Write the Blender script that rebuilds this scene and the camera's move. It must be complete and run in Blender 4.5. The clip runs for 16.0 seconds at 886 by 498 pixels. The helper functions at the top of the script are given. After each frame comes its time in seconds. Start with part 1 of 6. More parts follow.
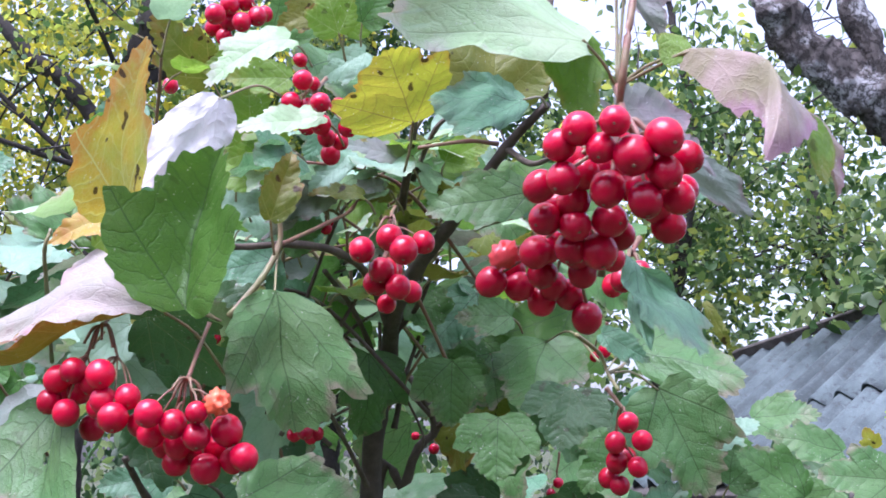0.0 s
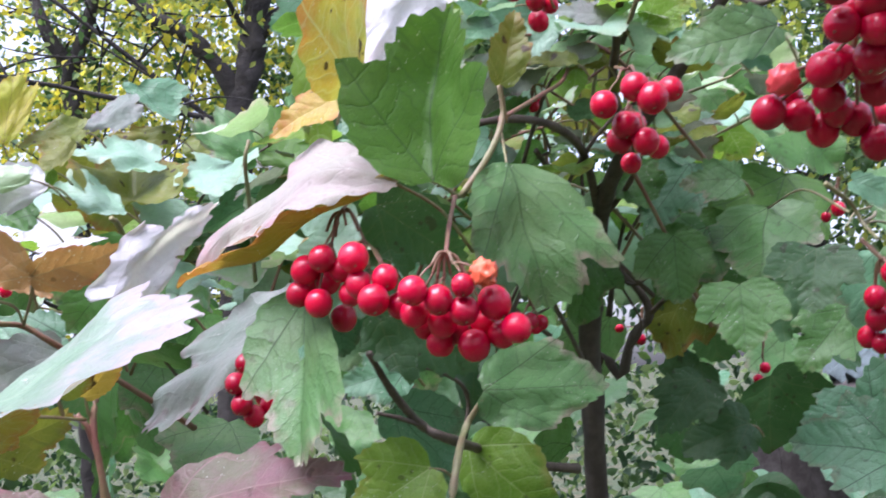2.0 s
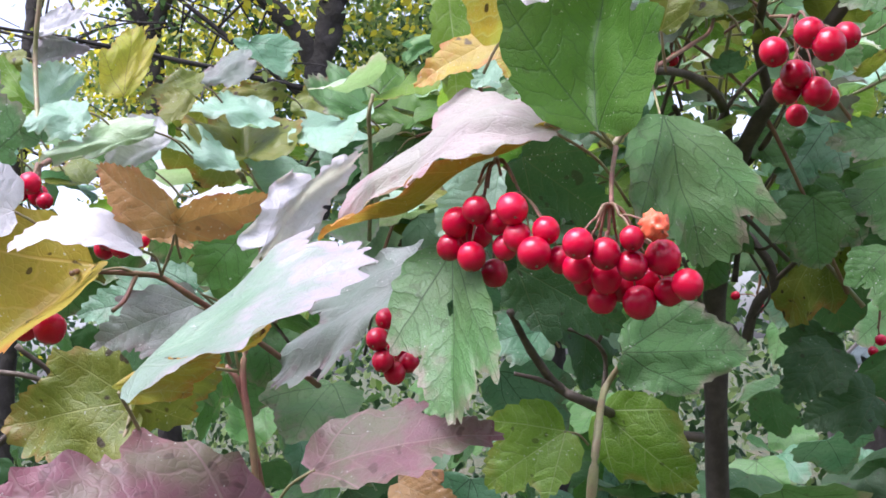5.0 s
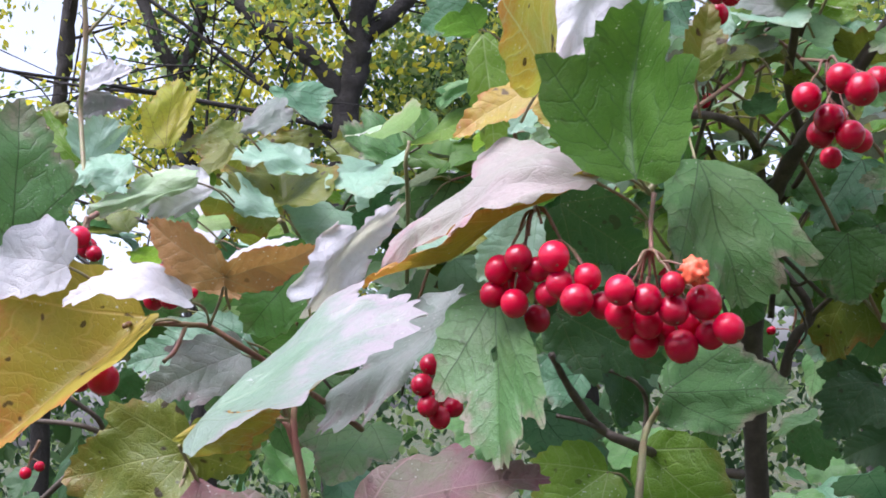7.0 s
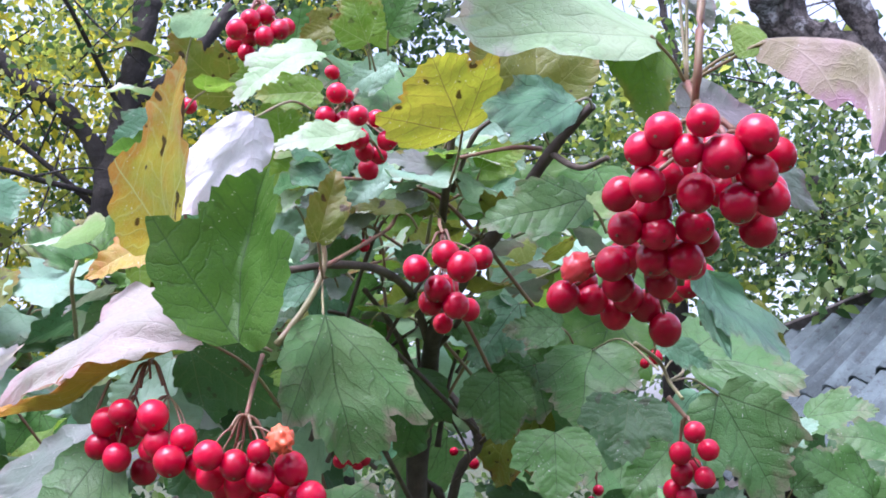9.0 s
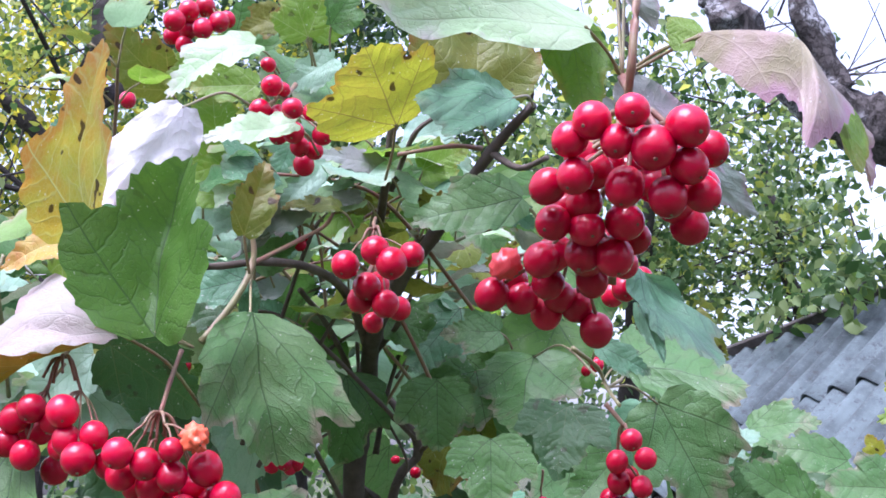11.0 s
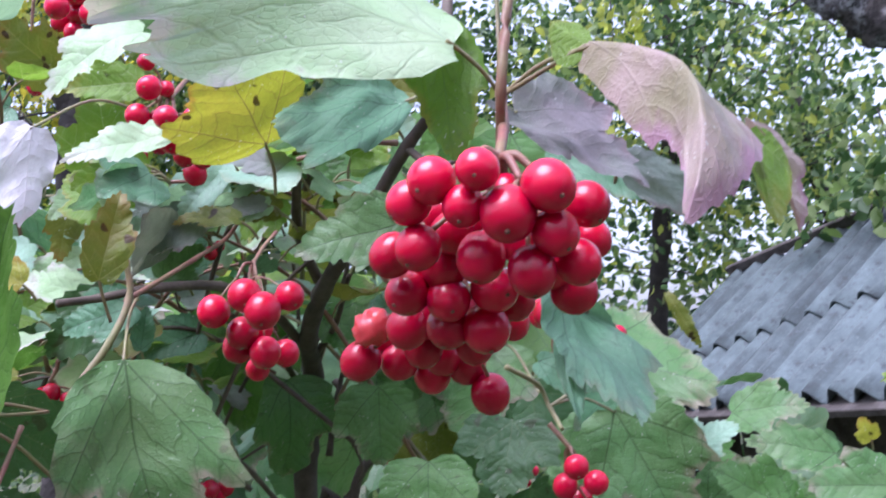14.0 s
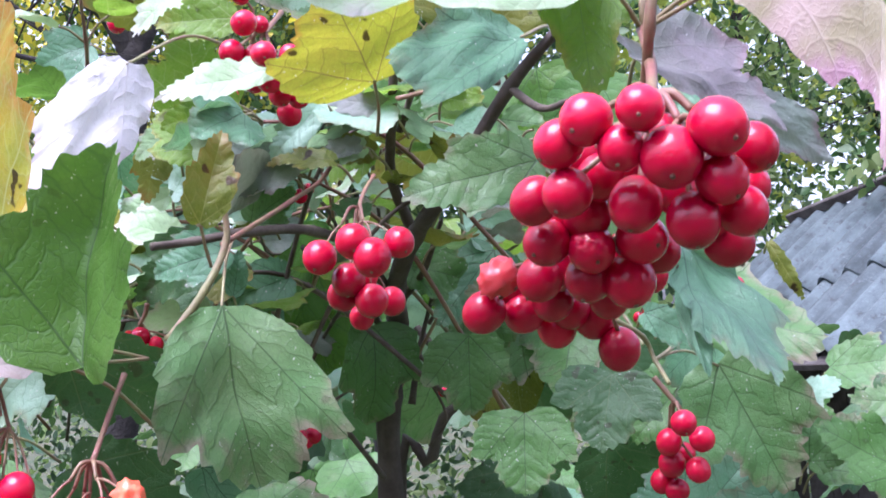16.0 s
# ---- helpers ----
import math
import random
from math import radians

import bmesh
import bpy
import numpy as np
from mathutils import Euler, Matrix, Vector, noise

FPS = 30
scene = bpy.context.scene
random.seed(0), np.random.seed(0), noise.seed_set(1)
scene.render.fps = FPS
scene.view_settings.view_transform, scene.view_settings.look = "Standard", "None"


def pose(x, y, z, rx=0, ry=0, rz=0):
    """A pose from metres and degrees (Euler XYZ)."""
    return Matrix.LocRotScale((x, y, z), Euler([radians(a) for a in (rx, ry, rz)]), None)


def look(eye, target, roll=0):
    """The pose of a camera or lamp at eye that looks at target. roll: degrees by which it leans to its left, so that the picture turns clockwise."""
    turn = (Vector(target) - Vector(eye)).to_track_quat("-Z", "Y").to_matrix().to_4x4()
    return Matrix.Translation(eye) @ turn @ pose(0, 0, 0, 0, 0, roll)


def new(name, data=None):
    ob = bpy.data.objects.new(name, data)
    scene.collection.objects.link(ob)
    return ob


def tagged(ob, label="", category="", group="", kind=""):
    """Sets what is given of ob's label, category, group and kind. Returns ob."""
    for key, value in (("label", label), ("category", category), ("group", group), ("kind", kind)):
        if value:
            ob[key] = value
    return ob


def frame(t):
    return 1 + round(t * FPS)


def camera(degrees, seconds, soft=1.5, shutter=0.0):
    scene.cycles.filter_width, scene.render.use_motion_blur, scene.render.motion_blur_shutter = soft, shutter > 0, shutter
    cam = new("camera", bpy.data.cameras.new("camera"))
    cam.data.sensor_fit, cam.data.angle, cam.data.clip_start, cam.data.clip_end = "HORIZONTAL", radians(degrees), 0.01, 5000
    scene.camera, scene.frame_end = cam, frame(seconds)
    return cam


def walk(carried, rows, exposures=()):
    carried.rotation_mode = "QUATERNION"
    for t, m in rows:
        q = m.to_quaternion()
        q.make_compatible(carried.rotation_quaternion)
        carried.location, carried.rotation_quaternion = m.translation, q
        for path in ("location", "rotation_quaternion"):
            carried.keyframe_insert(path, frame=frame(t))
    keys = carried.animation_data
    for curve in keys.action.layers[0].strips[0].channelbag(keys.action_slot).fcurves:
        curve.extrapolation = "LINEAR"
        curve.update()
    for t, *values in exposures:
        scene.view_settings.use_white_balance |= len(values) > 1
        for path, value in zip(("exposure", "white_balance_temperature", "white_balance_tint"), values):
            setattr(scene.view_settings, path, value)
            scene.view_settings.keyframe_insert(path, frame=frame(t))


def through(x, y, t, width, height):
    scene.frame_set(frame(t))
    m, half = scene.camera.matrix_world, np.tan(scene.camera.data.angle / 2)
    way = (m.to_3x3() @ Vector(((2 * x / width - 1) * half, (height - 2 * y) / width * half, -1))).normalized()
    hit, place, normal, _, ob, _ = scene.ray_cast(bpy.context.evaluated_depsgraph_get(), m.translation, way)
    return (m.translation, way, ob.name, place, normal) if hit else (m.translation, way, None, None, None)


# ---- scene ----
cam = camera(41.8, 16.0, soft=1.7, shutter=0.35)
PATH = [
    (0, (0.108, 0.012, 1.567), (-0.206, 1.956, 1.913), -1.4),
    (0.5, (0.091, 0.016, 1.568), (-0.225, 1.964, 1.892), -1.9),
    (1, (0.086, 0.022, 1.56), (-0.296, 1.962, 1.86), -3.0),
    (1.5, (0.074, 0.025, 1.56), (-0.378, 1.954, 1.827), -4.4),
    (2, (0.058, 0.033, 1.551), (-0.484, 1.944, 1.788), -6.2),
    (2.5, (0.043, 0.041, 1.547), (-0.576, 1.932, 1.748), -6.3),
    (3, (0.033, 0.035, 1.547), (-0.635, 1.911, 1.734), -5.9),
    (3.2, (0.03, 0.046, 1.545), (-0.633, 1.924, 1.725), -5.4),
    (5.3, (0.025, 0.038, 1.551), (-0.635, 1.915, 1.758), -4.9),
    (5.5, (0.025, 0.037, 1.552), (-0.638, 1.911, 1.769), -5.1),
    (6, (0.023, 0.033, 1.556), (-0.639, 1.904, 1.804), -5.6),
    (6.5, (0.017, 0.03, 1.552), (-0.665, 1.892, 1.813), -5.7),
    (7, (0.024, 0.029, 1.554), (-0.674, 1.884, 1.814), -5.9),
    (7.5, (0.049, 0.023, 1.567), (-0.566, 1.907, 1.841), -5.2),
    (8, (0.072, 0.026, 1.572), (-0.415, 1.942, 1.876), -5.3),
    (8.5, (0.084, 0.028, 1.574), (-0.306, 1.963, 1.899), -4.4),
    (9, (0.084, 0.029, 1.576), (-0.229, 1.973, 1.929), -4.4),
    (9.5, (0.091, 0.031, 1.575), (-0.195, 1.975, 1.947), -4.9),
    (9.7, (0.09, 0.034, 1.574), (-0.182, 1.98, 1.944), -4.8),
    (11.8, (0.093, 0.047, 1.568), (-0.151, 1.997, 1.941), -3.5),
    (12, (0.093, 0.048, 1.563), (-0.15, 2.0, 1.922), -3.7),
    (12.5, (0.098, 0.046, 1.567), (-0.142, 2.001, 1.914), -3.1),
    (13, (0.112, 0.066, 1.593), (-0.111, 2.022, 1.945), -3.8),
    (13.5, (0.131, 0.084, 1.61), (-0.074, 2.045, 1.945), -4.4),
    (14, (0.133, 0.102, 1.615), (-0.178, 2.064, 1.844), -6.1),
    (14.5, (0.129, 0.106, 1.619), (-0.257, 2.062, 1.782), -6.2),
    (15, (0.123, 0.107, 1.625), (-0.283, 2.06, 1.769), -5.1),
    (15.5, (0.116, 0.108, 1.627), (-0.285, 2.061, 1.784), -4.8),
    (16, (0.112, 0.116, 1.619), (-0.298, 2.068, 1.762), -5.2),
]
EV = 1.61
walk(cam, [(t, look(eye, target, roll)) for t, eye, target, roll in PATH],
     [(0, EV, 5430, 31), (3, EV - 0.05, 5760, 25), (5.5, EV - 0.15, 5760, 25), (7, EV - 0.30, 5760, 24), (9.5, EV, 5430, 31), (12.5, EV + 0.06, 5430, 32), (13.3, EV - 0.02, 5430, 32), (14, EV - 0.12, 5430, 32), (14.8, EV + 0.22, 5430, 34), (16, EV + 0.22, 5430, 34)])

# ---- sky and sun: bright thin overcast, the bush in open shade ----
SUN_EL, SUN_AZ = 66.0, 205.0
world = bpy.data.worlds.new("sky")
scene.world = world
world.use_nodes = True
wn = world.node_tree
sky = wn.nodes.new("ShaderNodeTexSky")
sky.sky_type, sky.sun_disc = "NISHITA", False
sky.sun_elevation, sky.sun_rotation = radians(SUN_EL), radians(SUN_AZ)
sky.air_density, sky.dust_density = 1.0, 4.0
soft = wn.nodes.new("ShaderNodeHueSaturation")
soft.inputs["Saturation"].default_value = 0.45
wn.links.new(sky.outputs[0], soft.inputs["Color"])
wn.links.new(soft.outputs[0], wn.nodes["Background"].inputs[0])
wn.nodes["Background"].inputs[1].default_value = 0.15
sun = new("sun", bpy.data.lights.new("sun", "SUN"))
sun.data.energy, sun.data.angle, sun.data.color = 1.7, radians(42), (1.0, 0.97, 0.93)
sun.matrix_world = look((4 * math.sin(radians(SUN_AZ)) * math.cos(radians(SUN_EL)), 4 * math.cos(radians(SUN_AZ)) * math.cos(radians(SUN_EL)), 4 * math.sin(radians(SUN_EL))), (0, 0, 0))


# ---- materials ----
class Nodes:
    """A small builder of node materials."""

    def __init__(self, name):
        self.mat = bpy.data.materials.new(name)
        self.mat.use_nodes = True
        self.tree = self.mat.node_tree
        self.bsdf = self.tree.nodes["Principled BSDF"]
        self.out = self.tree.nodes["Material Output"]

    def node(self, kind, **props):
        n = self.tree.nodes.new("ShaderNode" + kind)
        for k, v in props.items():
            setattr(n, k, v)
        return n

    def put(self, socket, value):
        if hasattr(value, "is_output"):
            self.tree.links.new(value, socket)
        elif isinstance(value, tuple):
            socket.default_value = (*value, 1.0) if len(socket.default_value) == 4 and len(value) == 3 else value
        else:
            socket.default_value = value

    def math(self, op, a, b=0.0, c=0.0):
        n = self.node("Math", operation=op)
        for s, v in zip(n.inputs, (a, b, c)):
            self.put(s, v)
        return n.outputs[0]

    def step(self, x, lo, hi):
        n = self.node("MapRange", interpolation_type="SMOOTHSTEP")
        for s, v in zip(n.inputs, (x, lo, hi, 0.0, 1.0)):
            self.put(s, v)
        return n.outputs[0]

    def mix(self, f, a, b, how="MIX"):
        n = self.node("Mix", data_type="RGBA", blend_type=how)
        self.put(n.inputs[0], f), self.put(n.inputs[6], a), self.put(n.inputs[7], b)
        return n.outputs[2]

    def noise(self, vector, scale, detail=3.0, rough=0.55):
        n = self.node("TexNoise")
        if vector is not None:
            self.put(n.inputs["Vector"], vector)
        n.inputs["Scale"].default_value, n.inputs["Detail"].default_value, n.inputs["Roughness"].default_value = scale, detail, rough
        return n.outputs[0]

    def bump(self, height, strength, distance):
        n = self.node("Bump")
        n.inputs["Strength"].default_value, n.inputs["Distance"].default_value = strength, distance
        self.put(n.inputs["Height"], height)
        self.put(self.bsdf.inputs["Normal"], n.outputs[0])
        return n.outputs[0]

    def shade(self, **sockets):
        for k, v in sockets.items():
            self.put(self.bsdf.inputs[k.replace("_", " ")], v)


def leaf_material(name, blade, second, margin, vein, rough=0.42, through=0.37, margin_from=0.62, spots=0.5, patch=0.5, gloss=0.42, ribs=0.9):
    """A leaf's skin: two tones, a turning margin, palmate veins with side veins, brown spots; thin enough to let light through."""
    m = Nodes(name)
    uv = m.node("UVMap").outputs[0]
    place = m.node("NewGeometry").outputs["Position"]
    rnd = m.node("ObjectInfo").outputs["Random"]
    sep = m.node("SeparateXYZ")
    m.put(sep.inputs[0], uv)
    x, y = m.math("ABSOLUTE", sep.outputs[0]), sep.outputs[1]
    angle = m.math("ARCTAN2", x, y)
    radius = m.math("SQRT", m.math("ADD", m.math("MULTIPLY", x, x), m.math("MULTIPLY", y, y)))
    side = m.math("ABSOLUTE", m.math("SUBTRACT", angle, 0.72))
    fold = m.math("MINIMUM", angle, side)
    p = m.math("MULTIPLY", radius, m.math("COSINE", fold))
    q = m.math("MULTIPLY", radius, m.math("SINE", fold))
    width = m.math("MULTIPLY_ADD", p, -0.005, 0.0085)
    main = m.math("SUBTRACT", 1.0, m.step(m.math("DIVIDE", q, width), 0.35, 1.2))
    wob = m.math("MULTIPLY", m.noise(uv, 4.5, 3.0), 0.24)
    along = m.math("FRACT", m.math("MULTIPLY", m.math("ADD", m.math("SUBTRACT", p, m.math("MULTIPLY", m.math("POWER", q, 1.15), 1.05)), wob), 7.5))
    mid = m.math("ABSOLUTE", m.math("SUBTRACT", along, 0.5))
    rib = m.math("SUBTRACT", 1.0, m.step(mid, 0.015, 0.10))
    net = m.node("TexVoronoi", feature="DISTANCE_TO_EDGE")
    m.put(net.inputs["Vector"], uv)
    net.inputs["Scale"].default_value = 30.0
    fine = m.math("SUBTRACT", 1.0, m.step(net.outputs["Distance"], 0.0, 0.12))
    veins = m.math("MAXIMUM", main, m.math("MULTIPLY", rib, 0.48))
    veins = m.math("MAXIMUM", veins, m.math("MULTIPLY", fine, 0.20))
    big = m.noise(place, 38.0, 4.0)
    small = m.noise(place, 420.0, 3.0, 0.7)
    tone = m.math("ADD", m.math("MULTIPLY", m.step(big, 0.36, 0.66), patch), m.math("MULTIPLY", m.math("SUBTRACT", rnd, 0.5), 0.35))
    col = m.mix(tone, blade, second)
    col = m.mix(m.math("MULTIPLY", m.math("SUBTRACT", small, 0.5), 0.55), col, (0.02, 0.03, 0.01))
    edge = m.node("Attribute", attribute_name="edge").outputs["Fac"]
    turn = m.step(m.math("ADD", edge, m.math("MULTIPLY", m.math("SUBTRACT", m.noise(place, 75.0, 6.0, 0.65), 0.5), 1.7)), margin_from - 0.12, margin_from + 0.48)
    col = m.mix(m.math("MULTIPLY", turn, 0.7), col, margin)
    col = m.mix(m.math("MULTIPLY", veins, ribs), col, vein)
    blot = m.noise(place, 150.0, 1.0)
    dots = m.math("MAXIMUM", m.step(blot, 0.68, 0.72), m.step(m.noise(place, 62.0, 3.0), 0.71, 0.74))
    col = m.mix(m.math("MULTIPLY", dots, spots), col, (0.035, 0.018, 0.01))
    fleck = m.math("MULTIPLY", m.step(m.noise(place, 1100.0, 0.0), 0.76, 0.81), m.step(m.noise(place, 60.0, 2.0), 0.50, 0.64))
    col = m.mix(m.math("MULTIPLY", fleck, 0.7), col, (0.62, 0.62, 0.58))
    stain = m.step(m.noise(place, 24.0, 5.0, 0.7), 0.56, 0.74)
    col = m.mix(m.math("MULTIPLY", stain, 0.16), col, margin)
    m.shade(Base_Color=col, Roughness=m.math("MULTIPLY_ADD", small, 0.2, rough - 0.1), Specular_IOR_Level=gloss)
    cells = m.node("TexVoronoi", feature="SMOOTH_F1")
    m.put(cells.inputs["Vector"], uv)
    cells.inputs["Scale"].default_value = 17.0
    height = m.math("ADD", m.math("MULTIPLY", veins, -1.5), m.math("MULTIPLY", m.noise(uv, 9.0, 4.0), 1.6))
    height = m.math("SUBTRACT", height, m.math("MULTIPLY", cells.outputs["Distance"], 0.5))
    height = m.math("ADD", height, m.math("MULTIPLY", m.step(mid, 0.0, 0.5), 0.4))
    normal = m.bump(height, 0.32, 0.001)
    thin = m.node("BsdfTranslucent")
    m.put(thin.inputs[0], m.mix(1.0, col, (1.0, 1.0, 0.72), "MULTIPLY"))
    m.put(thin.inputs["Normal"], normal)
    both = m.node("MixShader")
    m.put(both.inputs[0], through)
    m.put(both.inputs[1], m.bsdf.outputs[0]), m.put(both.inputs[2], thin.outputs[0])
    m.put(m.out.inputs[0], both.outputs[0])
    return m.mat


BROWN, RED, TAN = (0.16, 0.07, 0.03), (0.30, 0.05, 0.03), (0.30, 0.22, 0.16)
LEAF = {
    "green": leaf_material("leaf_green", (0.080, 0.205, 0.042), (0.125, 0.240, 0.075), TAN, (0.04, 0.085, 0.02), margin_from=0.84, spots=0.30),
    "tired": leaf_material("leaf_tired_green", (0.100, 0.225, 0.068), (0.160, 0.250, 0.100), (0.30, 0.215, 0.18), (0.05, 0.10, 0.03), margin_from=0.60, spots=0.25),
    # dark twin of green, the bush's inner shade put into its colour
    "dark": leaf_material("leaf_dark_shade_green", (0.040, 0.110, 0.032), (0.065, 0.135, 0.050), (0.10, 0.09, 0.03), (0.075, 0.13, 0.045), margin_from=0.95),
    # green with the reflected sky's blue tinted into its colour
    "teal": leaf_material("leaf_green_sky_tint", (0.110, 0.265, 0.135), (0.175, 0.31, 0.195), (0.18, 0.18, 0.11), (0.045, 0.10, 0.05), rough=0.40, gloss=0.45, spots=0.20),
    # pale copy of green, the sky's gloss painted as base colour
    "mint": leaf_material("leaf_green_sky_sheen", (0.28, 0.47, 0.32), (0.42, 0.56, 0.45), (0.32, 0.36, 0.22), (0.24, 0.40, 0.26), rough=0.40, gloss=0.6, spots=0.15),
    "lime": leaf_material("leaf_lime", (0.15, 0.29, 0.025), (0.23, 0.36, 0.05), (0.32, 0.28, 0.06), (0.30, 0.40, 0.14), through=0.55),
    # the sky's whitish sheen is mixed into this green leaf's base colours
    "pearl": leaf_material("leaf_pearly_sky_sheen", (0.19, 0.32, 0.19), (0.28, 0.34, 0.29), (0.50, 0.38, 0.44), (0.30, 0.40, 0.27), rough=0.40, gloss=0.6, margin_from=0.30, ribs=0.5, spots=0.15),
    "slate": leaf_material("leaf_slate_purple", (0.22, 0.25, 0.21), (0.27, 0.22, 0.25), (0.30, 0.20, 0.22), (0.20, 0.20, 0.18), rough=0.42, gloss=0.4, ribs=0.5, patch=0.8, spots=0.15),
    "leafy": leaf_material("leaf_full_green", (0.085, 0.20, 0.028), (0.13, 0.24, 0.05), (0.20, 0.24, 0.12), (0.055, 0.12, 0.03), margin_from=0.95, through=0.5, spots=0.25, gloss=0.4),
    "fresh": leaf_material("leaf_fresh_green", (0.13, 0.27, 0.02), (0.19, 0.33, 0.04), (0.28, 0.28, 0.05), (0.10, 0.19, 0.03), through=0.62, spots=0.30),
    "amber": leaf_material("leaf_amber", (0.37, 0.41, 0.06), (0.47, 0.32, 0.04), (0.52, 0.20, 0.04), (0.50, 0.52, 0.22), patch=0.85, through=0.45, margin_from=0.38, spots=0.9),
    "olive": leaf_material("leaf_olive", (0.13, 0.17, 0.02), (0.22, 0.20, 0.03), (0.28, 0.10, 0.03), (0.22, 0.24, 0.06), through=0.42, spots=0.9),
    "yellow": leaf_material("leaf_yellow", (0.42, 0.46, 0.04), (0.55, 0.44, 0.06), (0.50, 0.22, 0.05), (0.24, 0.20, 0.05), patch=0.6, through=0.55, margin_from=0.66, spots=0.9),
    "orange": leaf_material("leaf_orange", (0.38, 0.32, 0.04), (0.46, 0.28, 0.04), (0.50, 0.14, 0.05), (0.52, 0.38, 0.09), through=0.38, margin_from=0.48, spots=0.8),
    "gold": leaf_material("leaf_gold", (0.80, 0.66, 0.02), (0.85, 0.74, 0.06), (0.70, 0.50, 0.03), (0.70, 0.55, 0.05), through=0.6, spots=0.1),
    "rust": leaf_material("leaf_rust", (0.36, 0.19, 0.07), (0.30, 0.19, 0.05), (0.36, 0.11, 0.06), (0.32, 0.22, 0.10), through=0.38),
    "purple": leaf_material("leaf_purple", (0.20, 0.085, 0.105), (0.13, 0.15, 0.075), (0.25, 0.08, 0.10), (0.26, 0.17, 0.16), patch=0.8, rough=0.48, gloss=0.4),
    # a pink leaf, its own tint lightened with painted sky sheen
    "pink": leaf_material("leaf_pink_pale_sheen", (0.40, 0.38, 0.32), (0.52, 0.38, 0.40), (0.52, 0.28, 0.30), (0.46, 0.44, 0.38), rough=0.48, gloss=0.5, ribs=0.45, spots=0.20),
    "dusk": leaf_material("leaf_dusty_pink", (0.44, 0.33, 0.31), (0.28, 0.25, 0.15), (0.34, 0.16, 0.27), (0.42, 0.33, 0.33), patch=0.95, margin_from=0.55, rough=0.38, gloss=0.5, ribs=0.15, spots=0.20),
    # near-white lilac: sky reflection put into the base colour
    "lilac": leaf_material("leaf_lilac_sky_sheen", (0.55, 0.54, 0.57), (0.62, 0.64, 0.63), (0.60, 0.48, 0.52), (0.58, 0.54, 0.56), rough=0.5, gloss=0.5, ribs=0.4, spots=0.12),
    "grey": leaf_material("leaf_grey_green", (0.19, 0.24, 0.19), (0.23, 0.21, 0.21), (0.22, 0.14, 0.15), (0.24, 0.26, 0.22), rough=0.44, gloss=0.4, ribs=0.5, spots=0.20),
    # sky-lit leaf top painted as a lighter, silvery green
    "silver": leaf_material("leaf_silver_sky_sheen", (0.34, 0.52, 0.26), (0.46, 0.56, 0.37), (0.60, 0.50, 0.52), (0.30, 0.40, 0.24), rough=0.46, gloss=0.5, margin_from=0.50, ribs=0.55, spots=0.12),
}


def bark_material(name, a, b, scale=60.0, depth=0.002, rough=0.75):
    m = Nodes(name)
    place = m.node("TexCoord").outputs["Object"]
    wide = m.noise(place, scale, 5.0, 0.65)
    grain = m.noise(place, scale * 6, 3.0, 0.7)
    col = m.mix(m.step(wide, 0.35, 0.68), a, b)
    col = m.mix(m.math("MULTIPLY", grain, 0.45), col, (0.01, 0.008, 0.006))
    m.shade(Base_Color=col, Roughness=rough)
    m.bump(m.math("ADD", wide, m.math("MULTIPLY", grain, 0.5)), 0.8, depth)
    return m.mat


def old_bark_material():
    """Furrowed dark bark with crusts of pale grey lichen."""
    m = Nodes("lichened_bark")
    place = m.node("TexCoord").outputs["Object"]
    ridge = m.math("ABSOLUTE", m.math("SUBTRACT", m.noise(place, 16.0, 7.0, 0.7), 0.5))
    plate = m.step(ridge, 0.0, 0.05)
    rough = m.noise(place, 45.0, 6.0, 0.75)
    col = m.mix(rough, (0.070, 0.058, 0.052), (0.21, 0.185, 0.17))
    crust = m.math("MULTIPLY", m.step(m.noise(place, 5.0, 4.0, 0.6), 0.49, 0.58), m.step(rough, 0.30, 0.55))
    col = m.mix(m.math("MULTIPLY", crust, 0.8), col, (0.52, 0.53, 0.53))
    col = m.mix(m.math("MULTIPLY", m.math("SUBTRACT", 1.0, plate), 0.8), col, (0.05, 0.043, 0.038))
    m.shade(Base_Color=col, Roughness=0.95)
    m.bump(m.math("ADD", m.math("MULTIPLY", plate, 0.8), rough), 1.0, 0.02)
    return m.mat


def berry_material(name, a, b, rough=0.23):
    """Taut, glossy, slightly see-through skin."""
    m = Nodes(name)
    place = m.node("TexCoord").outputs["Object"]
    rnd = m.node("ObjectInfo").outputs["Random"]
    tone = m.math("ADD", m.math("MULTIPLY", m.noise(place, 160.0, 3.0), 0.7), m.math("MULTIPLY", rnd, 0.5))
    col = m.mix(m.step(tone, 0.3, 1.0), a, b)
    dust = m.step(m.noise(place, 1500.0, 1.0), 0.74, 0.80)
    col = m.mix(m.math("MULTIPLY", dust, 0.25), col, (0.7, 0.45, 0.4))
    m.shade(Base_Color=col, Roughness=m.math("MULTIPLY_ADD", m.noise(place, 300.0), 0.14, rough - 0.05), Subsurface_Weight=0.30,
            Subsurface_Radius=(0.006, 0.0006, 0.0008), Subsurface_Scale=1.0, Coat_Weight=0.8, Coat_IOR=1.40, Coat_Roughness=0.05, Specular_IOR_Level=0.12)
    m.bump(m.noise(place, 260.0, 3.0), 0.12, 0.0006)
    return m.mat


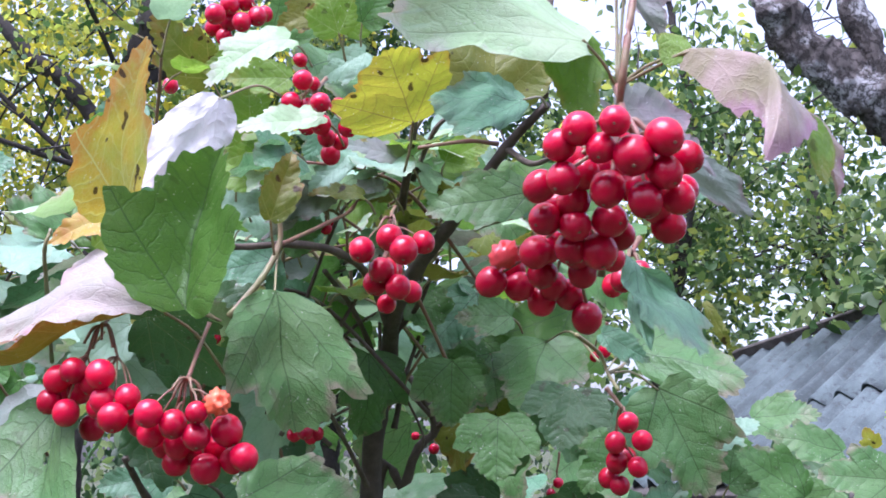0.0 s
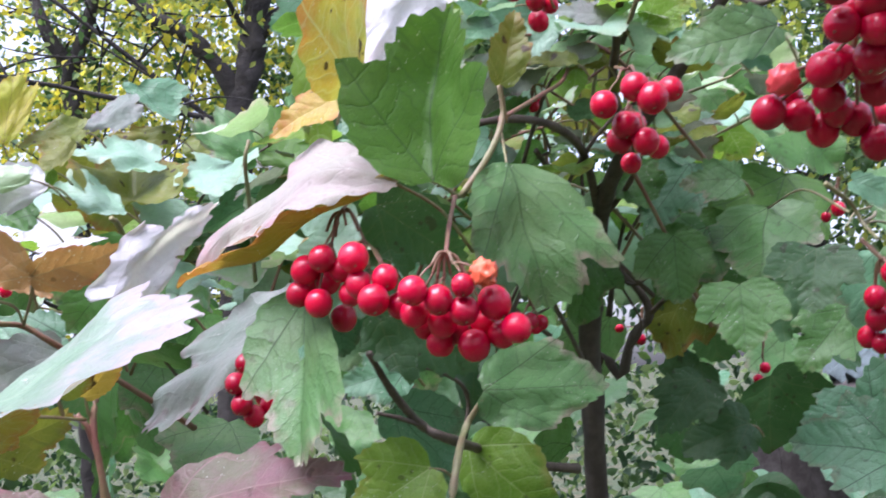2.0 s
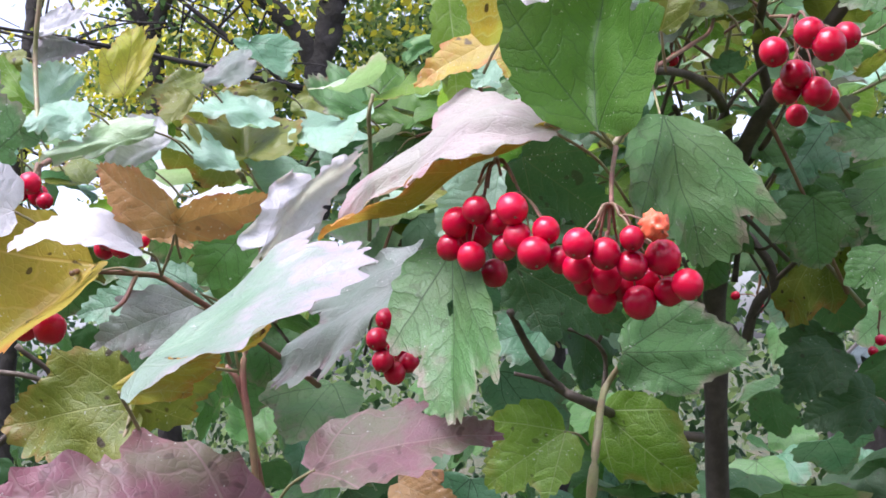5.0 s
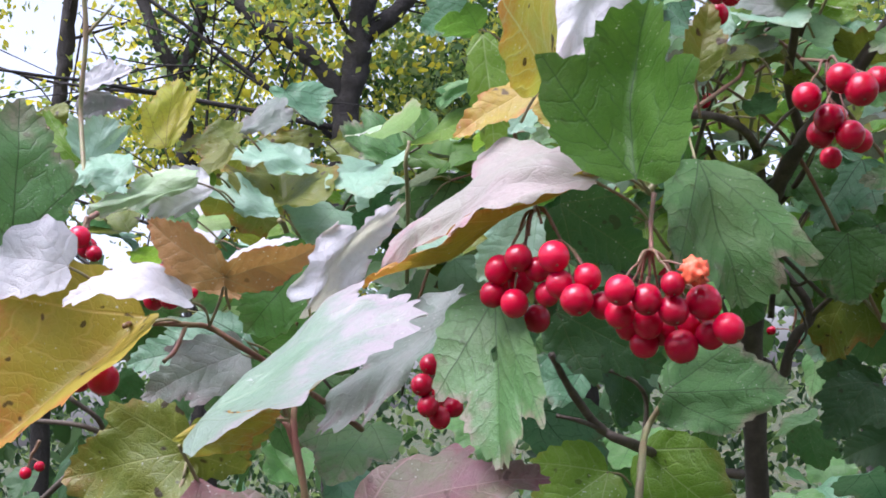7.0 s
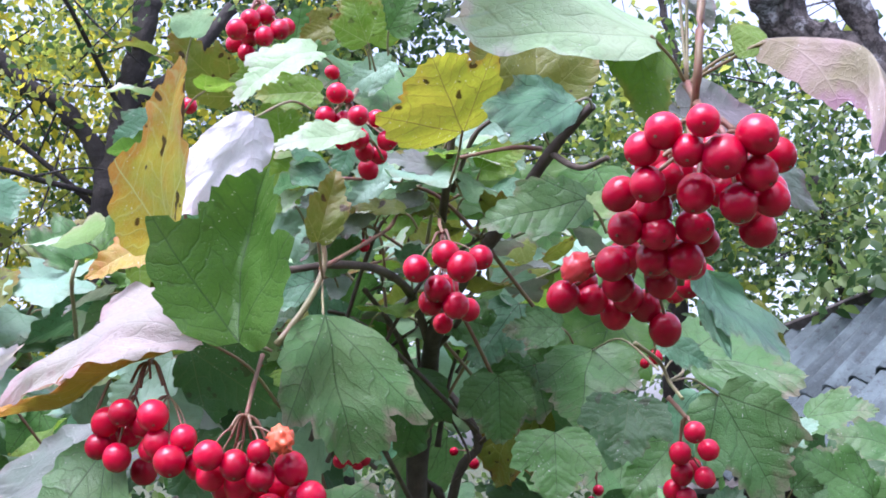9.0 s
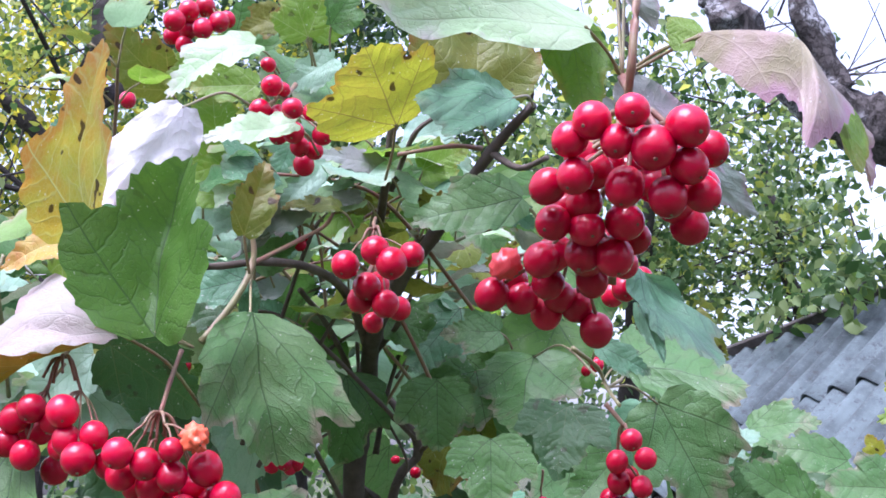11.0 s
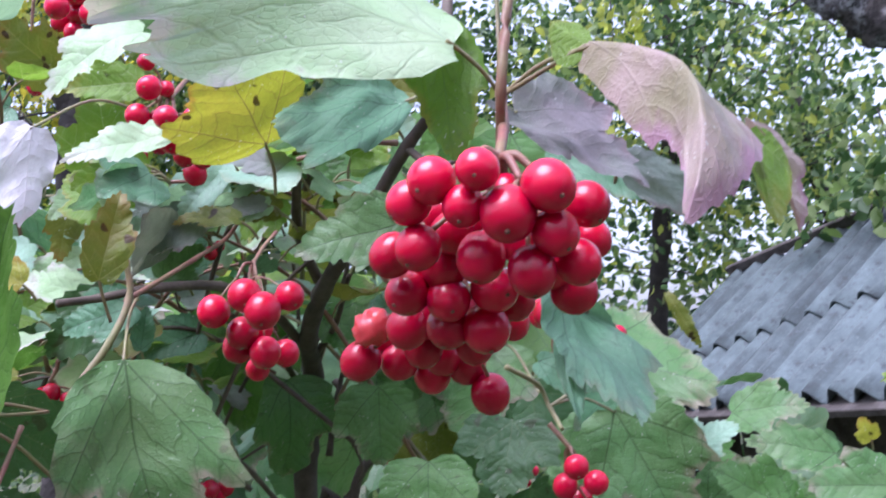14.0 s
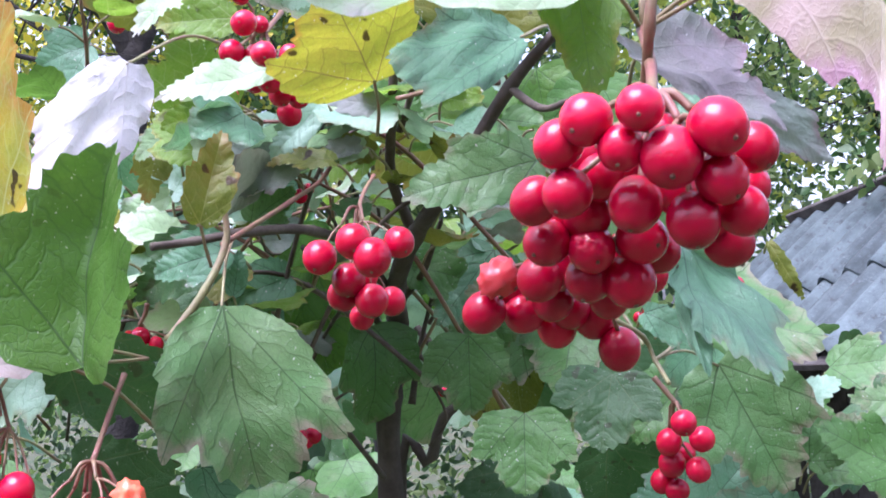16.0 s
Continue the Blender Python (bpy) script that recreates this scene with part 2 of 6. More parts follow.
BERRY = berry_material("berry_skin", (0.34, 0.0012, 0.021), (0.58, 0.004, 0.040))
FLESH = berry_material("berry_flesh", (0.80, 0.11, 0.05), (0.85, 0.19, 0.09), 0.3)
RED_FLESH = berry_material("berry_red_flesh", (0.55, 0.012, 0.03), (0.74, 0.13, 0.12), 0.3)
SCAR = bark_material("berry_scar", (0.16, 0.05, 0.03), (0.28, 0.10, 0.06), 400.0, 0.0002)
STALK = bark_material("stalk_red", (0.26, 0.10, 0.075), (0.24, 0.17, 0.08), 90.0, 0.0003, 0.5)
PETIOLE = bark_material("petiole_green", (0.27, 0.27, 0.11), (0.30, 0.20, 0.12), 80.0, 0.0003, 0.45)
TWIG = bark_material("twig_bark", (0.075, 0.055, 0.04), (0.14, 0.11, 0.08), 90.0, 0.0006)
WOOD = bark_material("stem_bark", (0.060, 0.044, 0.036), (0.11, 0.088, 0.070), 70.0, 0.0012)
TREE_BARK = bark_material("tree_bark", (0.022, 0.019, 0.017), (0.055, 0.048, 0.042), 9.0, 0.02, 0.9)
OLD_BARK = old_bark_material()


# ---- builders ----
BUSH = tagged(new("viburnum_bush"), "guelder rose bush with autumn leaves and ripe red berries", "shrub")


def link(name, mesh, material, parent, label=""):
    ob = new(name, mesh)
    if material is not None and not mesh.materials:
        mesh.materials.append(material)
    ob.parent = parent
    return tagged(ob, label)


def smooth(mesh):
    mesh.polygons.foreach_set("use_smooth", [True] * len(mesh.polygons))
    return mesh


def glide(points, n):
    """Points on a smooth line through the given ones."""
    pts = [Vector(p) for p in points]
    pts = [2 * pts[0] - pts[1], *pts, 2 * pts[-1] - pts[-2]]
    line = []
    for i in range(1, len(pts) - 2):
        a, b, c, d = pts[i - 1:i + 3]
        for k in range(n):
            t = k / n
            line.append(0.5 * (2 * b + (c - a) * t + (2 * a - 5 * b + 4 * c - d) * t * t + (3 * b - a - 3 * c + d) * t ** 3))
    return line + [pts[-2]]


def tube_data(points, r0, r1, sides=7, n=6, knots=0.0, seed=0):
    """Verts and faces of a tapered round stem along a smooth line; knots swell it a little here and there."""
    line = glide(points, n)
    rng = random.Random(seed)
    verts, faces = [], []
    last = len(line) - 1
    up = Vector((0.13, 0.31, 0.94))
    for i, p in enumerate(line):
        way = (line[min(i + 1, last)] - line[max(i - 1, 0)]).normalized()
        a = way.cross(up)
        a = (a if a.length > 0.05 else way.cross(Vector((1, 0, 0)))).normalized()
        b = way.cross(a)
        r = r0 + (r1 - r0) * i / last
        r *= 1 + knots * (rng.random() - 0.4) + (knots * 1.4 if i % n == 0 else 0)
        for k in range(sides):
            w = math.tau * k / sides
            verts.append(p + r * (math.cos(w) * a + math.sin(w) * b))
    for i in range(last):
        for k in range(sides):
            l = (k + 1) % sides
            faces.append((i * sides + k, i * sides + l, (i + 1) * sides + l, (i + 1) * sides + k))
    faces.append(tuple(range(sides))[::-1])
    faces.append(tuple(last * sides + k for k in range(sides)))
    return verts, faces


def mesh_of(name, verts, faces):
    me = bpy.data.meshes.new(name)
    me.from_pydata([tuple(v) for v in verts], [], faces)
    return smooth(me)


def stem(points, r0, r1, material=None, name="branch", parent=None, sides=8, knots=0.12, seed=1, label="", n=6, gnarl=0.0):
    v, f = tube_data(points, r0, r1, sides, n, knots, seed)
    if gnarl:
        for p in v:
            q = Vector((p.x * 9, p.y * 9, p.z * 9))
            p += Vector((noise.noise(q), noise.noise(q + Vector((7, 0, 0))), noise.noise(q + Vector((0, 9, 0))))) * gnarl
            q *= 3.1
            p += Vector((noise.noise(q), noise.noise(q + Vector((7, 0, 0))), noise.noise(q + Vector((0, 9, 0))))) * gnarl * 0.45
    return link(name, mesh_of(name, v, f), material or TWIG, parent or BUSH, label)


# half outlines (across, along) and, for each point, the height on the midrib that its rib springs from
LOBED = ((0, 0), (0.14, -0.06), (0.31, -0.03), (0.43, 0.09), (0.49, 0.27), (0.53, 0.55), (0.51, 0.60), (0.38, 0.60), (0.29, 0.62), (0.29, 0.71), (0.23, 0.83), (0.11, 0.94), (0, 1))
OVAL = ((0, 0), (0.12, -0.02), (0.26, 0.03), (0.38, 0.14), (0.46, 0.28), (0.48, 0.44), (0.47, 0.50), (0.44, 0.57), (0.40, 0.64), (0.32, 0.74), (0.21, 0.86), (0.09, 0.95), (0, 1))
RIBS = (0, 0.01, 0.03, 0.07, 0.13, 0.22, 0.27, 0.36, 0.45, 0.54, 0.70, 0.87, 1)
ARC = (0, 0.06, 0.13, 0.23, 0.33, 0.46, 0.50, 0.57, 0.63, 0.70, 0.80, 0.91, 1)


def leaf_mesh(name, width, droop=20.0, fold=8.0, curl=0.0, lobes=1.0, wave=0.03, seed=0, rows=84, cols=16, hole=None, twist=0.0, place=None, torn=0.0, teeth_size=0.72, base=1.0):
    """A toothed, three-lobed blade one unit long from its foot at the origin, along y, upper side to z, bent as told (degrees)."""
    rng = random.Random(seed)
    off = Vector((rng.uniform(0, 50), rng.uniform(0, 50), 0))
    verts, flat, edges = [], [], []
    bend, cur = radians(droop), radians(curl)
    lines = {}
    for s in (-1, 1):
        k = 1.0 if place else rng.uniform(0.88, 1.10) * width
        shift = 0.0 if place else rng.uniform(-0.05, 0.05)
        sinus = rng.uniform(0.85, 1.1)
        pts = [((lobes * a + (1 - lobes) * c) * k * (sinus if i in (7, 8) else 1) * (base + (1 - base) * i / 5 if i < 5 else 1), lobes * b + (1 - lobes) * d + (shift if 2 < i < 9 else 0)) for i, ((a, b), (c, d)) in enumerate(zip(LOBED, OVAL))]
        teeth = rng.uniform(9.0, 13.0)
        xs, ys = [p[0] for p in pts], [p[1] for p in pts]
        line = []
        for i in range(rows + 1):
            v = i / rows
            x, y = float(np.interp(v, ARC, xs)), float(np.interp(v, ARC, ys))
            if 0.14 < v < 0.99:
                ahead, behind = min(1.0, v + 0.05), v - 0.05
                tx = float(np.interp(ahead, ARC, xs) - np.interp(behind, ARC, xs))
                ty = float(np.interp(ahead, ARC, ys) - np.interp(behind, ARC, ys))
                away = max(0.02, math.hypot(tx, ty))
                at = v * teeth + 0.6 * noise.noise(Vector((v * 5, s * 5, seed)))
                saw = at % 1.0
                saw = saw / 0.72 if saw < 0.72 else (1 - saw) / 0.28
                size = teeth_size * (0.5 + 0.5 * lobes) * (0.060 + 0.055 * noise.noise(Vector((math.floor(at) * 1.7, s * 3, seed)))) * min(1, (v - 0.14) * 8)
                x, y = x + ty / away * size * (saw - 0.4), y - tx / away * size * (saw - 0.4)
                if torn:
                    cut = max(0.0, noise.noise(Vector((v * 9, s * 7, seed + 0.5))) - 0.12) * torn * 0.35
                    x, y = x * (1 - cut), y + (0.35 - y) * cut
            line.append((max(0.0, x), y, float(np.interp(v, ARC, RIBS))))
        lines[s] = line
    for i in range(rows + 1):
        v = i / rows
        for j in range(cols + 1):
            u = 2 * j / cols - 1
            s = 1 if u > 0 else -1
            ex, ey, rib = lines[s][i]
            a = abs(u)
            x = s * ex * a
            y = rib + (ey - rib) * a ** 1.15
            flat.append((x, y))
            edges.append(max(a ** 2.2 * min(1, ex * 4) * (0.35 + 0.65 * min(1, y * 1.5)), (y - 0.25) * 1.1, 0.0))
            rel = wave * (noise.noise(Vector((x * 3.2, y * 3.2, 0)) + off) * 1.6 + 0.9 * a ** 2 * noise.noise(Vector((x * 8, y * 8, 3)) + off))
            rel += 0.0015 * abs(math.sin((y - 0.9 * abs(x)) * 26)) * min(1, a * 3)
            if place:
                verts.append(place(x, y, rel))
                continue
            z = rel + math.tan(radians(fold)) * abs(x)
            if abs(cur) > 0.02:
                k = cur / max(0.3, width)
                z -= (1 - math.cos(k * x)) / k * 1.0
                x = math.sin(k * x) / k
            if twist:
                w = radians(twist) * y
                x, z = x * math.cos(w) - z * math.sin(w), x * math.sin(w) + z * math.cos(w)
            if abs(bend) > 0.02:
                w = bend * y
                y, z = math.sin(w) / bend + z * math.sin(w), z * math.cos(w) - (1 - math.cos(w)) / bend
            verts.append((x, y, z))
    faces = []
    n = cols + 1
    for i in range(rows):
        for j in range(cols):
            if hole:
                fx, fy = flat[i * n + j]
                if math.hypot((fx - hole[0]) * 1.0, fy - hole[1]) < hole[2] * (1 + 0.4 * noise.noise(Vector((fx * 30, fy * 30, 0)))):
                    continue
            faces.append((i * n + j, i * n + j + 1, (i + 1) * n + j + 1, (i + 1) * n + j))
    me = bpy.data.meshes.new(name)
    me.from_pydata(verts, [], faces)
    uv = me.uv_layers.new(name="UVMap")
    index = np.empty(len(me.loops), dtype=np.int32)
    me.loops.foreach_get("vertex_index", index)
    uv.data.foreach_set("uv", np.array(flat, dtype=np.float32)[index].ravel())
    me.attributes.new("edge", "FLOAT", "POINT").data.foreach_set("value", np.array(edges, dtype=np.float32))
    tip = Vector(verts[rows * n + cols // 2])
    return smooth(me), tip


COUNT = [0]


def leaf(kind, foot, tip, normal, width, droop=20, fold=8, curl=0, lobes=1.0, wave=0.03, label="", hole=None, node=None, twist=0, thick=0.00065):
    """One leaf from its foot to its tip, its upper side towards normal; node: where its stalk springs from the twig."""
    COUNT[0] += 1
    me, end = leaf_mesh("leaf", width, droop, fold, curl, lobes, wave, COUNT[0], hole=hole, twist=twist)
    a, b = Vector(foot), Vector(tip)
    way = (b - a).normalized()
    face = Vector(normal)
    face = (face - face.dot(way) * way).normalized()
    mine = end.normalized()
    mz = Vector((0, -mine.z, mine.y)).normalized()
    size = (b - a).length / end.length
    to = Matrix((way.cross(face), way, face)).transposed()
    fr = Matrix((mine.cross(mz), mine, mz)).transposed()
    me.transform((Matrix.Translation(a) @ (to @ fr.transposed()).to_4x4() @ Matrix.Scale(size, 4)))
    me.materials.append(LEAF[kind])
    ob = link("leaf", me, None, BUSH, label)
    start = Vector(node) if node else a - way * size * 0.16 + Vector((0, 0.55, -0.45)) * size * 0.6
    petiole(ob, start, a, way, size, face, thick)
    return ob


def petiole(ob, start, foot, way, size, face, thick):
    mid = (foot + start) / 2 + Vector((0, 0, 0.05)) * (foot - start).length - way * 0.04 * (foot - start).length
    v, f = tube_data((start, mid, foot + way * size * 0.02 - face * thick), thick * 0.95, thick * 0.8, 6, 5)
    link("petiole", mesh_of("petiole", v, f), PETIOLE, ob)


def blade(kind, foot, tip, a, b, mid=None, lobes=1.0, wave=0.03, curl=0.0, label="", hole=None, node=None, thick=0.00065, torn=0.0, base=1.0):
    """One leaf stretched between its foot, its tip and its two side lobes; mid: where its midrib passes halfway; curl: how far its sides bend back; base: how broad its foot is."""
    COUNT[0] += 1
    foot, tip, a, b = Vector(foot), Vector(tip), Vector(a), Vector(b)
    half = Vector(mid) if mid else (foot + tip) / 2
    size = (half - foot).length + (tip - half).length
    face = (tip - foot).cross(b - a).normalized()
    xl, yl = 0.48 + 0.05 * lobes, 0.44 + 0.11 * lobes

    def spine(y):
        return foot * (1 - y) * (1 - 2 * y) + half * 4 * y * (1 - y) + tip * y * (2 * y - 1)

    sides = {-1: (a - spine(yl)) / xl, 1: (b - spine(yl)) / xl}

    def place(x, y, rel):
        s = 1 if x > 0 else -1
        return spine(y) + abs(x) * sides[s] + face * size * (rel - curl * (abs(x) / xl) ** 2)

    me, _ = leaf_mesh("leaf", 1.0, 0, 0, 0, lobes, wave, COUNT[0], hole=hole, place=place, torn=torn, teeth_size=0.68, base=base)
    me.materials.append(LEAF[kind])
    ob = link("leaf", me, None, BUSH, label)
    way = (half - foot).normalized()
    start = Vector(node) if node else foot - way * size * 0.16 + Vector((0, 0.55, -0.45)) * size * 0.6
    petiole(ob, start, foot, way, size, face, thick)
    return ob


def berry_mesh(stretch=1.06, dent=0.0, n=20, m=13):
    """A slightly egg-shaped berry of radius one, foot up, with a small dark scar at its lower pole."""
    verts, faces = [(0, 0, 0.97 * stretch)], []
    for i in range(1, m):
        w = math.pi * i / m
        r = math.sin(w) * (1 + 0.03 * math.cos(w))
        z = math.cos(w) * stretch
        if i == m - 1:
            z += 0.02
        for k in range(n):
            t = math.tau * k / n
            d = 1 - dent * max(0, math.cos(t - 1) * math.sin(w)) ** 4
            verts.append((r * math.cos(t) * d, r * math.sin(t) * d, z))
    verts.append((0, 0, -0.93 * stretch))
    for k in range(n):
        l = (k + 1) % n
        faces.append((0, 1 + k, 1 + l))
        for i in range(m - 2):
            faces.append((1 + i * n + k, 1 + (i + 1) * n + k, 1 + (i + 1) * n + l, 1 + i * n + l))
        faces.append((1 + (m - 2) * n + l, 1 + (m - 2) * n + k, len(verts) - 1))
    me = mesh_of("berry", verts, faces)
    me.materials.append(BERRY)
    return me


def scar_mesh():
    verts, faces = [(0, 0, -1.06)], []
    for i, (r, z) in enumerate(((0.05, -1.075), (0.085, -1.055), (0.10, -1.01))):
        for k in range(8):
            t = math.tau * k / 8
            verts.append((r * math.cos(t) * (1 + 0.2 * math.sin(3 * t)), r * math.sin(t), z))
    for k in range(8):
        l = (k + 1) % 8
        faces.append((0, 1 + l, 1 + k))
        for i in range(2):
            faces.append((1 + i * 8 + k, 1 + i * 8 + l, 9 + i * 8 + l, 9 + i * 8 + k))
    me = mesh_of("scar", verts, faces)
    me.materials.append(SCAR)
    return me


BERRIES = [berry_mesh(1.04), berry_mesh(1.10), berry_mesh(1.0, 0.05), berry_mesh(1.06, 0.10)]


def torn_mesh(material, rough):
    """A burst berry, crumpled and open, its flesh showing."""
    me = berry_mesh(1.15, 0.2, 24, 16)
    for v in me.vertices:
        v.co *= 1 + rough * noise.noise(v.co * 2.3) + 0.5 * rough * noise.noise(v.co * 6.0)
    me.materials.clear()
    me.materials.append(material)
    return me


TORN = {"orange": torn_mesh(FLESH, 0.55), "red": torn_mesh(RED_FLESH, 0.35)}
SCAR_MESH = scar_mesh()


def cluster(hub, joint, berries, label="bunch of ripe red berries", split=(), torn="orange", lean=25.0, seed=3, rays=5, stalk=0.0011):
    """A bunch: its stalk from the joint to the hub, rays from there, and berries (x, y, z, radius) on thin stalks."""
    rng = random.Random(seed)
    hub, joint = Vector(hub), Vector(joint)
    places = [Vector(b[:3]) for b in berries]
    verts, faces = [], []

    def grow(points, r0, r1, n=5):
        v, f = tube_data(points, r0, r1, 6, n, 0.1, len(verts))
        k = len(verts)
        verts.extend(v)
        faces.extend(tuple(i + k for i in q) for q in f)

    sag = (hub + joint) / 2 + Vector((rng.uniform(-1, 1), rng.uniform(-1, 1), 0)) * 0.06 * (hub - joint).length
    grow((joint, sag, hub), stalk * 1.25, stalk * 1.1)
    forks = []
    for k in range(rays):
        aim = places[(k * len(places)) // rays]
        forks.append(hub + (aim - hub) * 0.42 + Vector((0, 0, 0.06 * (aim - hub).length)))
        grow((hub, hub + (forks[-1] - hub) * 0.5 + Vector((0, 0, 0.09 * (aim - hub).length)), forks[-1]), stalk, stalk * 0.75)
    turns = []
    for p, (_, _, _, r) in zip(places, berries):
        fork = min(forks, key=lambda q: (q - p).length)
        up = (fork - p).normalized() * 0.6 + (hub - p).normalized() * 0.8 + Vector((rng.uniform(-0.35, 0.35), rng.uniform(0.0, 0.5), 0.45))
        up.normalize()
        turns.append(up)
        top = p + up * r * 0.96
        grow((fork, (fork + top) / 2 + up * 0.18 * (fork - top).length, top), stalk * 0.6, stalk * 0.5, 4)
    body = link("umbel", mesh_of("umbel", verts, faces), STALK, BUSH, label)
    for i, (p, up, (_, _, _, r)) in enumerate(zip(places, turns, berries)):
        ob = link("berry", TORN[torn] if i in split else BERRIES[rng.randrange(4)], None, body)
        if i in split:
            tagged(ob, "burst berry showing its " + torn + " flesh")
        ob.matrix_basis = Matrix.Translation(p) @ up.to_track_quat("Z", "Y").to_matrix().to_4x4() @ Matrix.Rotation(rng.uniform(0, 6.28), 4, "Z") @ Matrix.Scale(r * 1.09, 4)
        dot = link("scar", SCAR_MESH, None, body)
        dot.matrix_basis = ob.matrix_basis
    return body



# ---- stems and twigs of the bush ----
stem([(-0.1842, 1.0876, -0.1187), (-0.0848, 0.8066, 1.2463), (-0.0566, 0.7254, 1.5345), (-0.0468, 0.7058, 1.5888), (-0.0381, 0.7005, 1.6264), (-0.0225, 0.6426, 1.6427), (-0.0013, 0.5969, 1.6603), (0.0237, 0.5633, 1.6778), (0.0544, 0.5345, 1.7062), (0.0754, 0.5180, 1.7208)], 0.0078, 0.0018, material=WOOD, seed=2, label='main stem of the bush')
stem([(-0.0321, 0.6766, 1.6369), (-0.0234, 0.5884, 1.6557), (-0.0289, 0.5460, 1.6628), (-0.0406, 0.5099, 1.6615), (-0.0572, 0.4962, 1.6588), (-0.0668, 0.4834, 1.6573)], 0.0024, 0.0013, seed=3)
stem([(-0.0288, 0.6771, 1.6368), (-0.0089, 0.6438, 1.6485), (0.0088, 0.6087, 1.6676)], 0.0018, 0.0010, seed=4)
stem([(0.0544, 0.5345, 1.7062), (0.0670, 0.5213, 1.6946), (0.0798, 0.5008, 1.6925)], 0.0016, 0.0010, seed=5)
stem([(0.0500, 0.5389, 1.7096), (0.0384, 0.5258, 1.7083), (0.0170, 0.5118, 1.7029)], 0.0012, 0.0008, seed=6, material=STALK)
stem([(-0.0033, 0.6078, 1.6620), (-0.0045, 0.5806, 1.6842), (0.0038, 0.5554, 1.7042), (0.0109, 0.5403, 1.7308), (0.0104, 0.5355, 1.7576)], 0.0026, 0.0014, seed=7)
stem([(0.0037, 0.5674, 1.7013), (0.0179, 0.5544, 1.7230), (0.0279, 0.5546, 1.7309)], 0.0014, 0.0010, seed=8)
stem([(0.0990, 0.3959, 1.6233), (0.1034, 0.3857, 1.6522), (0.1063, 0.3722, 1.6662), (0.1090, 0.3612, 1.6788), (0.1114, 0.3624, 1.6933), (0.1153, 0.3702, 1.7172), (0.1188, 0.3772, 1.7449)], 0.0011, 0.0013, material=STALK, seed=9)
stem([(0.1188, 0.3772, 1.7449), (0.1280, 0.4633, 1.8471), (0.0860, 0.5843, 1.8748), (0.0729, 0.5278, 1.7280)], 0.0019, 0.0024, seed=10)
stem([(-0.0447, 0.5785, 1.6596), (-0.0435, 0.6268, 1.6480), (-0.0454, 0.6750, 1.6339), (-0.0452, 0.7006, 1.6191)], 0.0012, 0.0018, seed=11)
stem([(-0.0498, 0.6894, 1.5491), (-0.0531, 0.6371, 1.5811), (-0.0528, 0.6124, 1.5911)], 0.0015, 0.0010, seed=12)
stem([(-0.1819, 1.1437, -0.1429), (-0.0767, 0.7959, 1.3866), (-0.0400, 0.7597, 1.5503), (-0.0204, 0.7572, 1.5821), (-0.0299, 0.7512, 1.6075), (-0.0421, 0.7580, 1.6229)], 0.0038, 0.0020, material=WOOD, seed=13)
stem([(-0.0204, 0.7572, 1.5821), (0.0052, 0.7354, 1.5985), (0.0310, 0.7148, 1.6088)], 0.0016, 0.0010, seed=14)
stem([(-0.0658, 0.7026, 1.4971), (-0.0851, 0.6711, 1.5042), (-0.0848, 0.5253, 1.5274), (-0.0946, 0.5089, 1.5362), (-0.0993, 0.4875, 1.5523), (-0.1022, 0.4727, 1.5683)], 0.0028, 0.0013, seed=18)
stem([(-0.0946, 0.5089, 1.5362), (-0.1000, 0.4946, 1.5408), (-0.1083, 0.4913, 1.5438)], 0.0012, 0.0008, seed=19)
stem([(-0.0813, 0.5265, 1.5283), (-0.0779, 0.5255, 1.5472), (-0.0832, 0.5105, 1.5574), (-0.0972, 0.4929, 1.5634), (-0.1032, 0.4783, 1.5684)], 0.0011, 0.0006, seed=20)
stem([(-0.0882, 0.4850, 1.4536), (-0.0784, 0.4830, 1.5006), (-0.0762, 0.4933, 1.5212), (-0.0773, 0.5154, 1.5334), (-0.0693, 0.5169, 1.5443)], 0.0020, 0.0012, material=PETIOLE, seed=21)
stem([(-0.1655, 0.3774, 1.4783), (-0.1619, 0.3718, 1.5276), (-0.1621, 0.3686, 1.5502), (-0.1621, 0.3728, 1.5630), (-0.1727, 0.3969, 1.5774)], 0.0012, 0.0009, material=STALK, seed=22)
stem([(-0.1694, 0.4007, 1.4731), (-0.1670, 0.3825, 1.5233), (-0.1632, 0.3684, 1.5484), (-0.1666, 0.3662, 1.5553)], 0.0011, 0.0009, material=STALK, seed=23)
stem([(-0.2196, 0.5404, 1.5451), (-0.2180, 0.4648, 1.5731), (-0.2193, 0.4325, 1.5850), (-0.2254, 0.4232, 1.5923), (-0.2276, 0.4101, 1.5934), (-0.2389, 0.3936, 1.5950), (-0.2361, 0.3829, 1.5933)], 0.0014, 0.0009, material=STALK, seed=24)
stem([(-0.2276, 0.4101, 1.5934), (-0.2298, 0.4046, 1.5838), (-0.2311, 0.3987, 1.5797)], 0.0009, 0.0008, material=STALK, seed=25)
stem([(-0.3632, 0.4772, 1.5242), (-0.3143, 0.4672, 1.5551), (-0.3185, 0.4510, 1.5738)], 0.0016, 0.0011, seed=26)
stem([(-0.3483, 0.5444, 1.5151), (-0.3121, 0.4683, 1.5535), (-0.3340, 0.4465, 1.5643), (-0.3620, 0.4357, 1.5661)], 0.0014, 0.0009, seed=27)
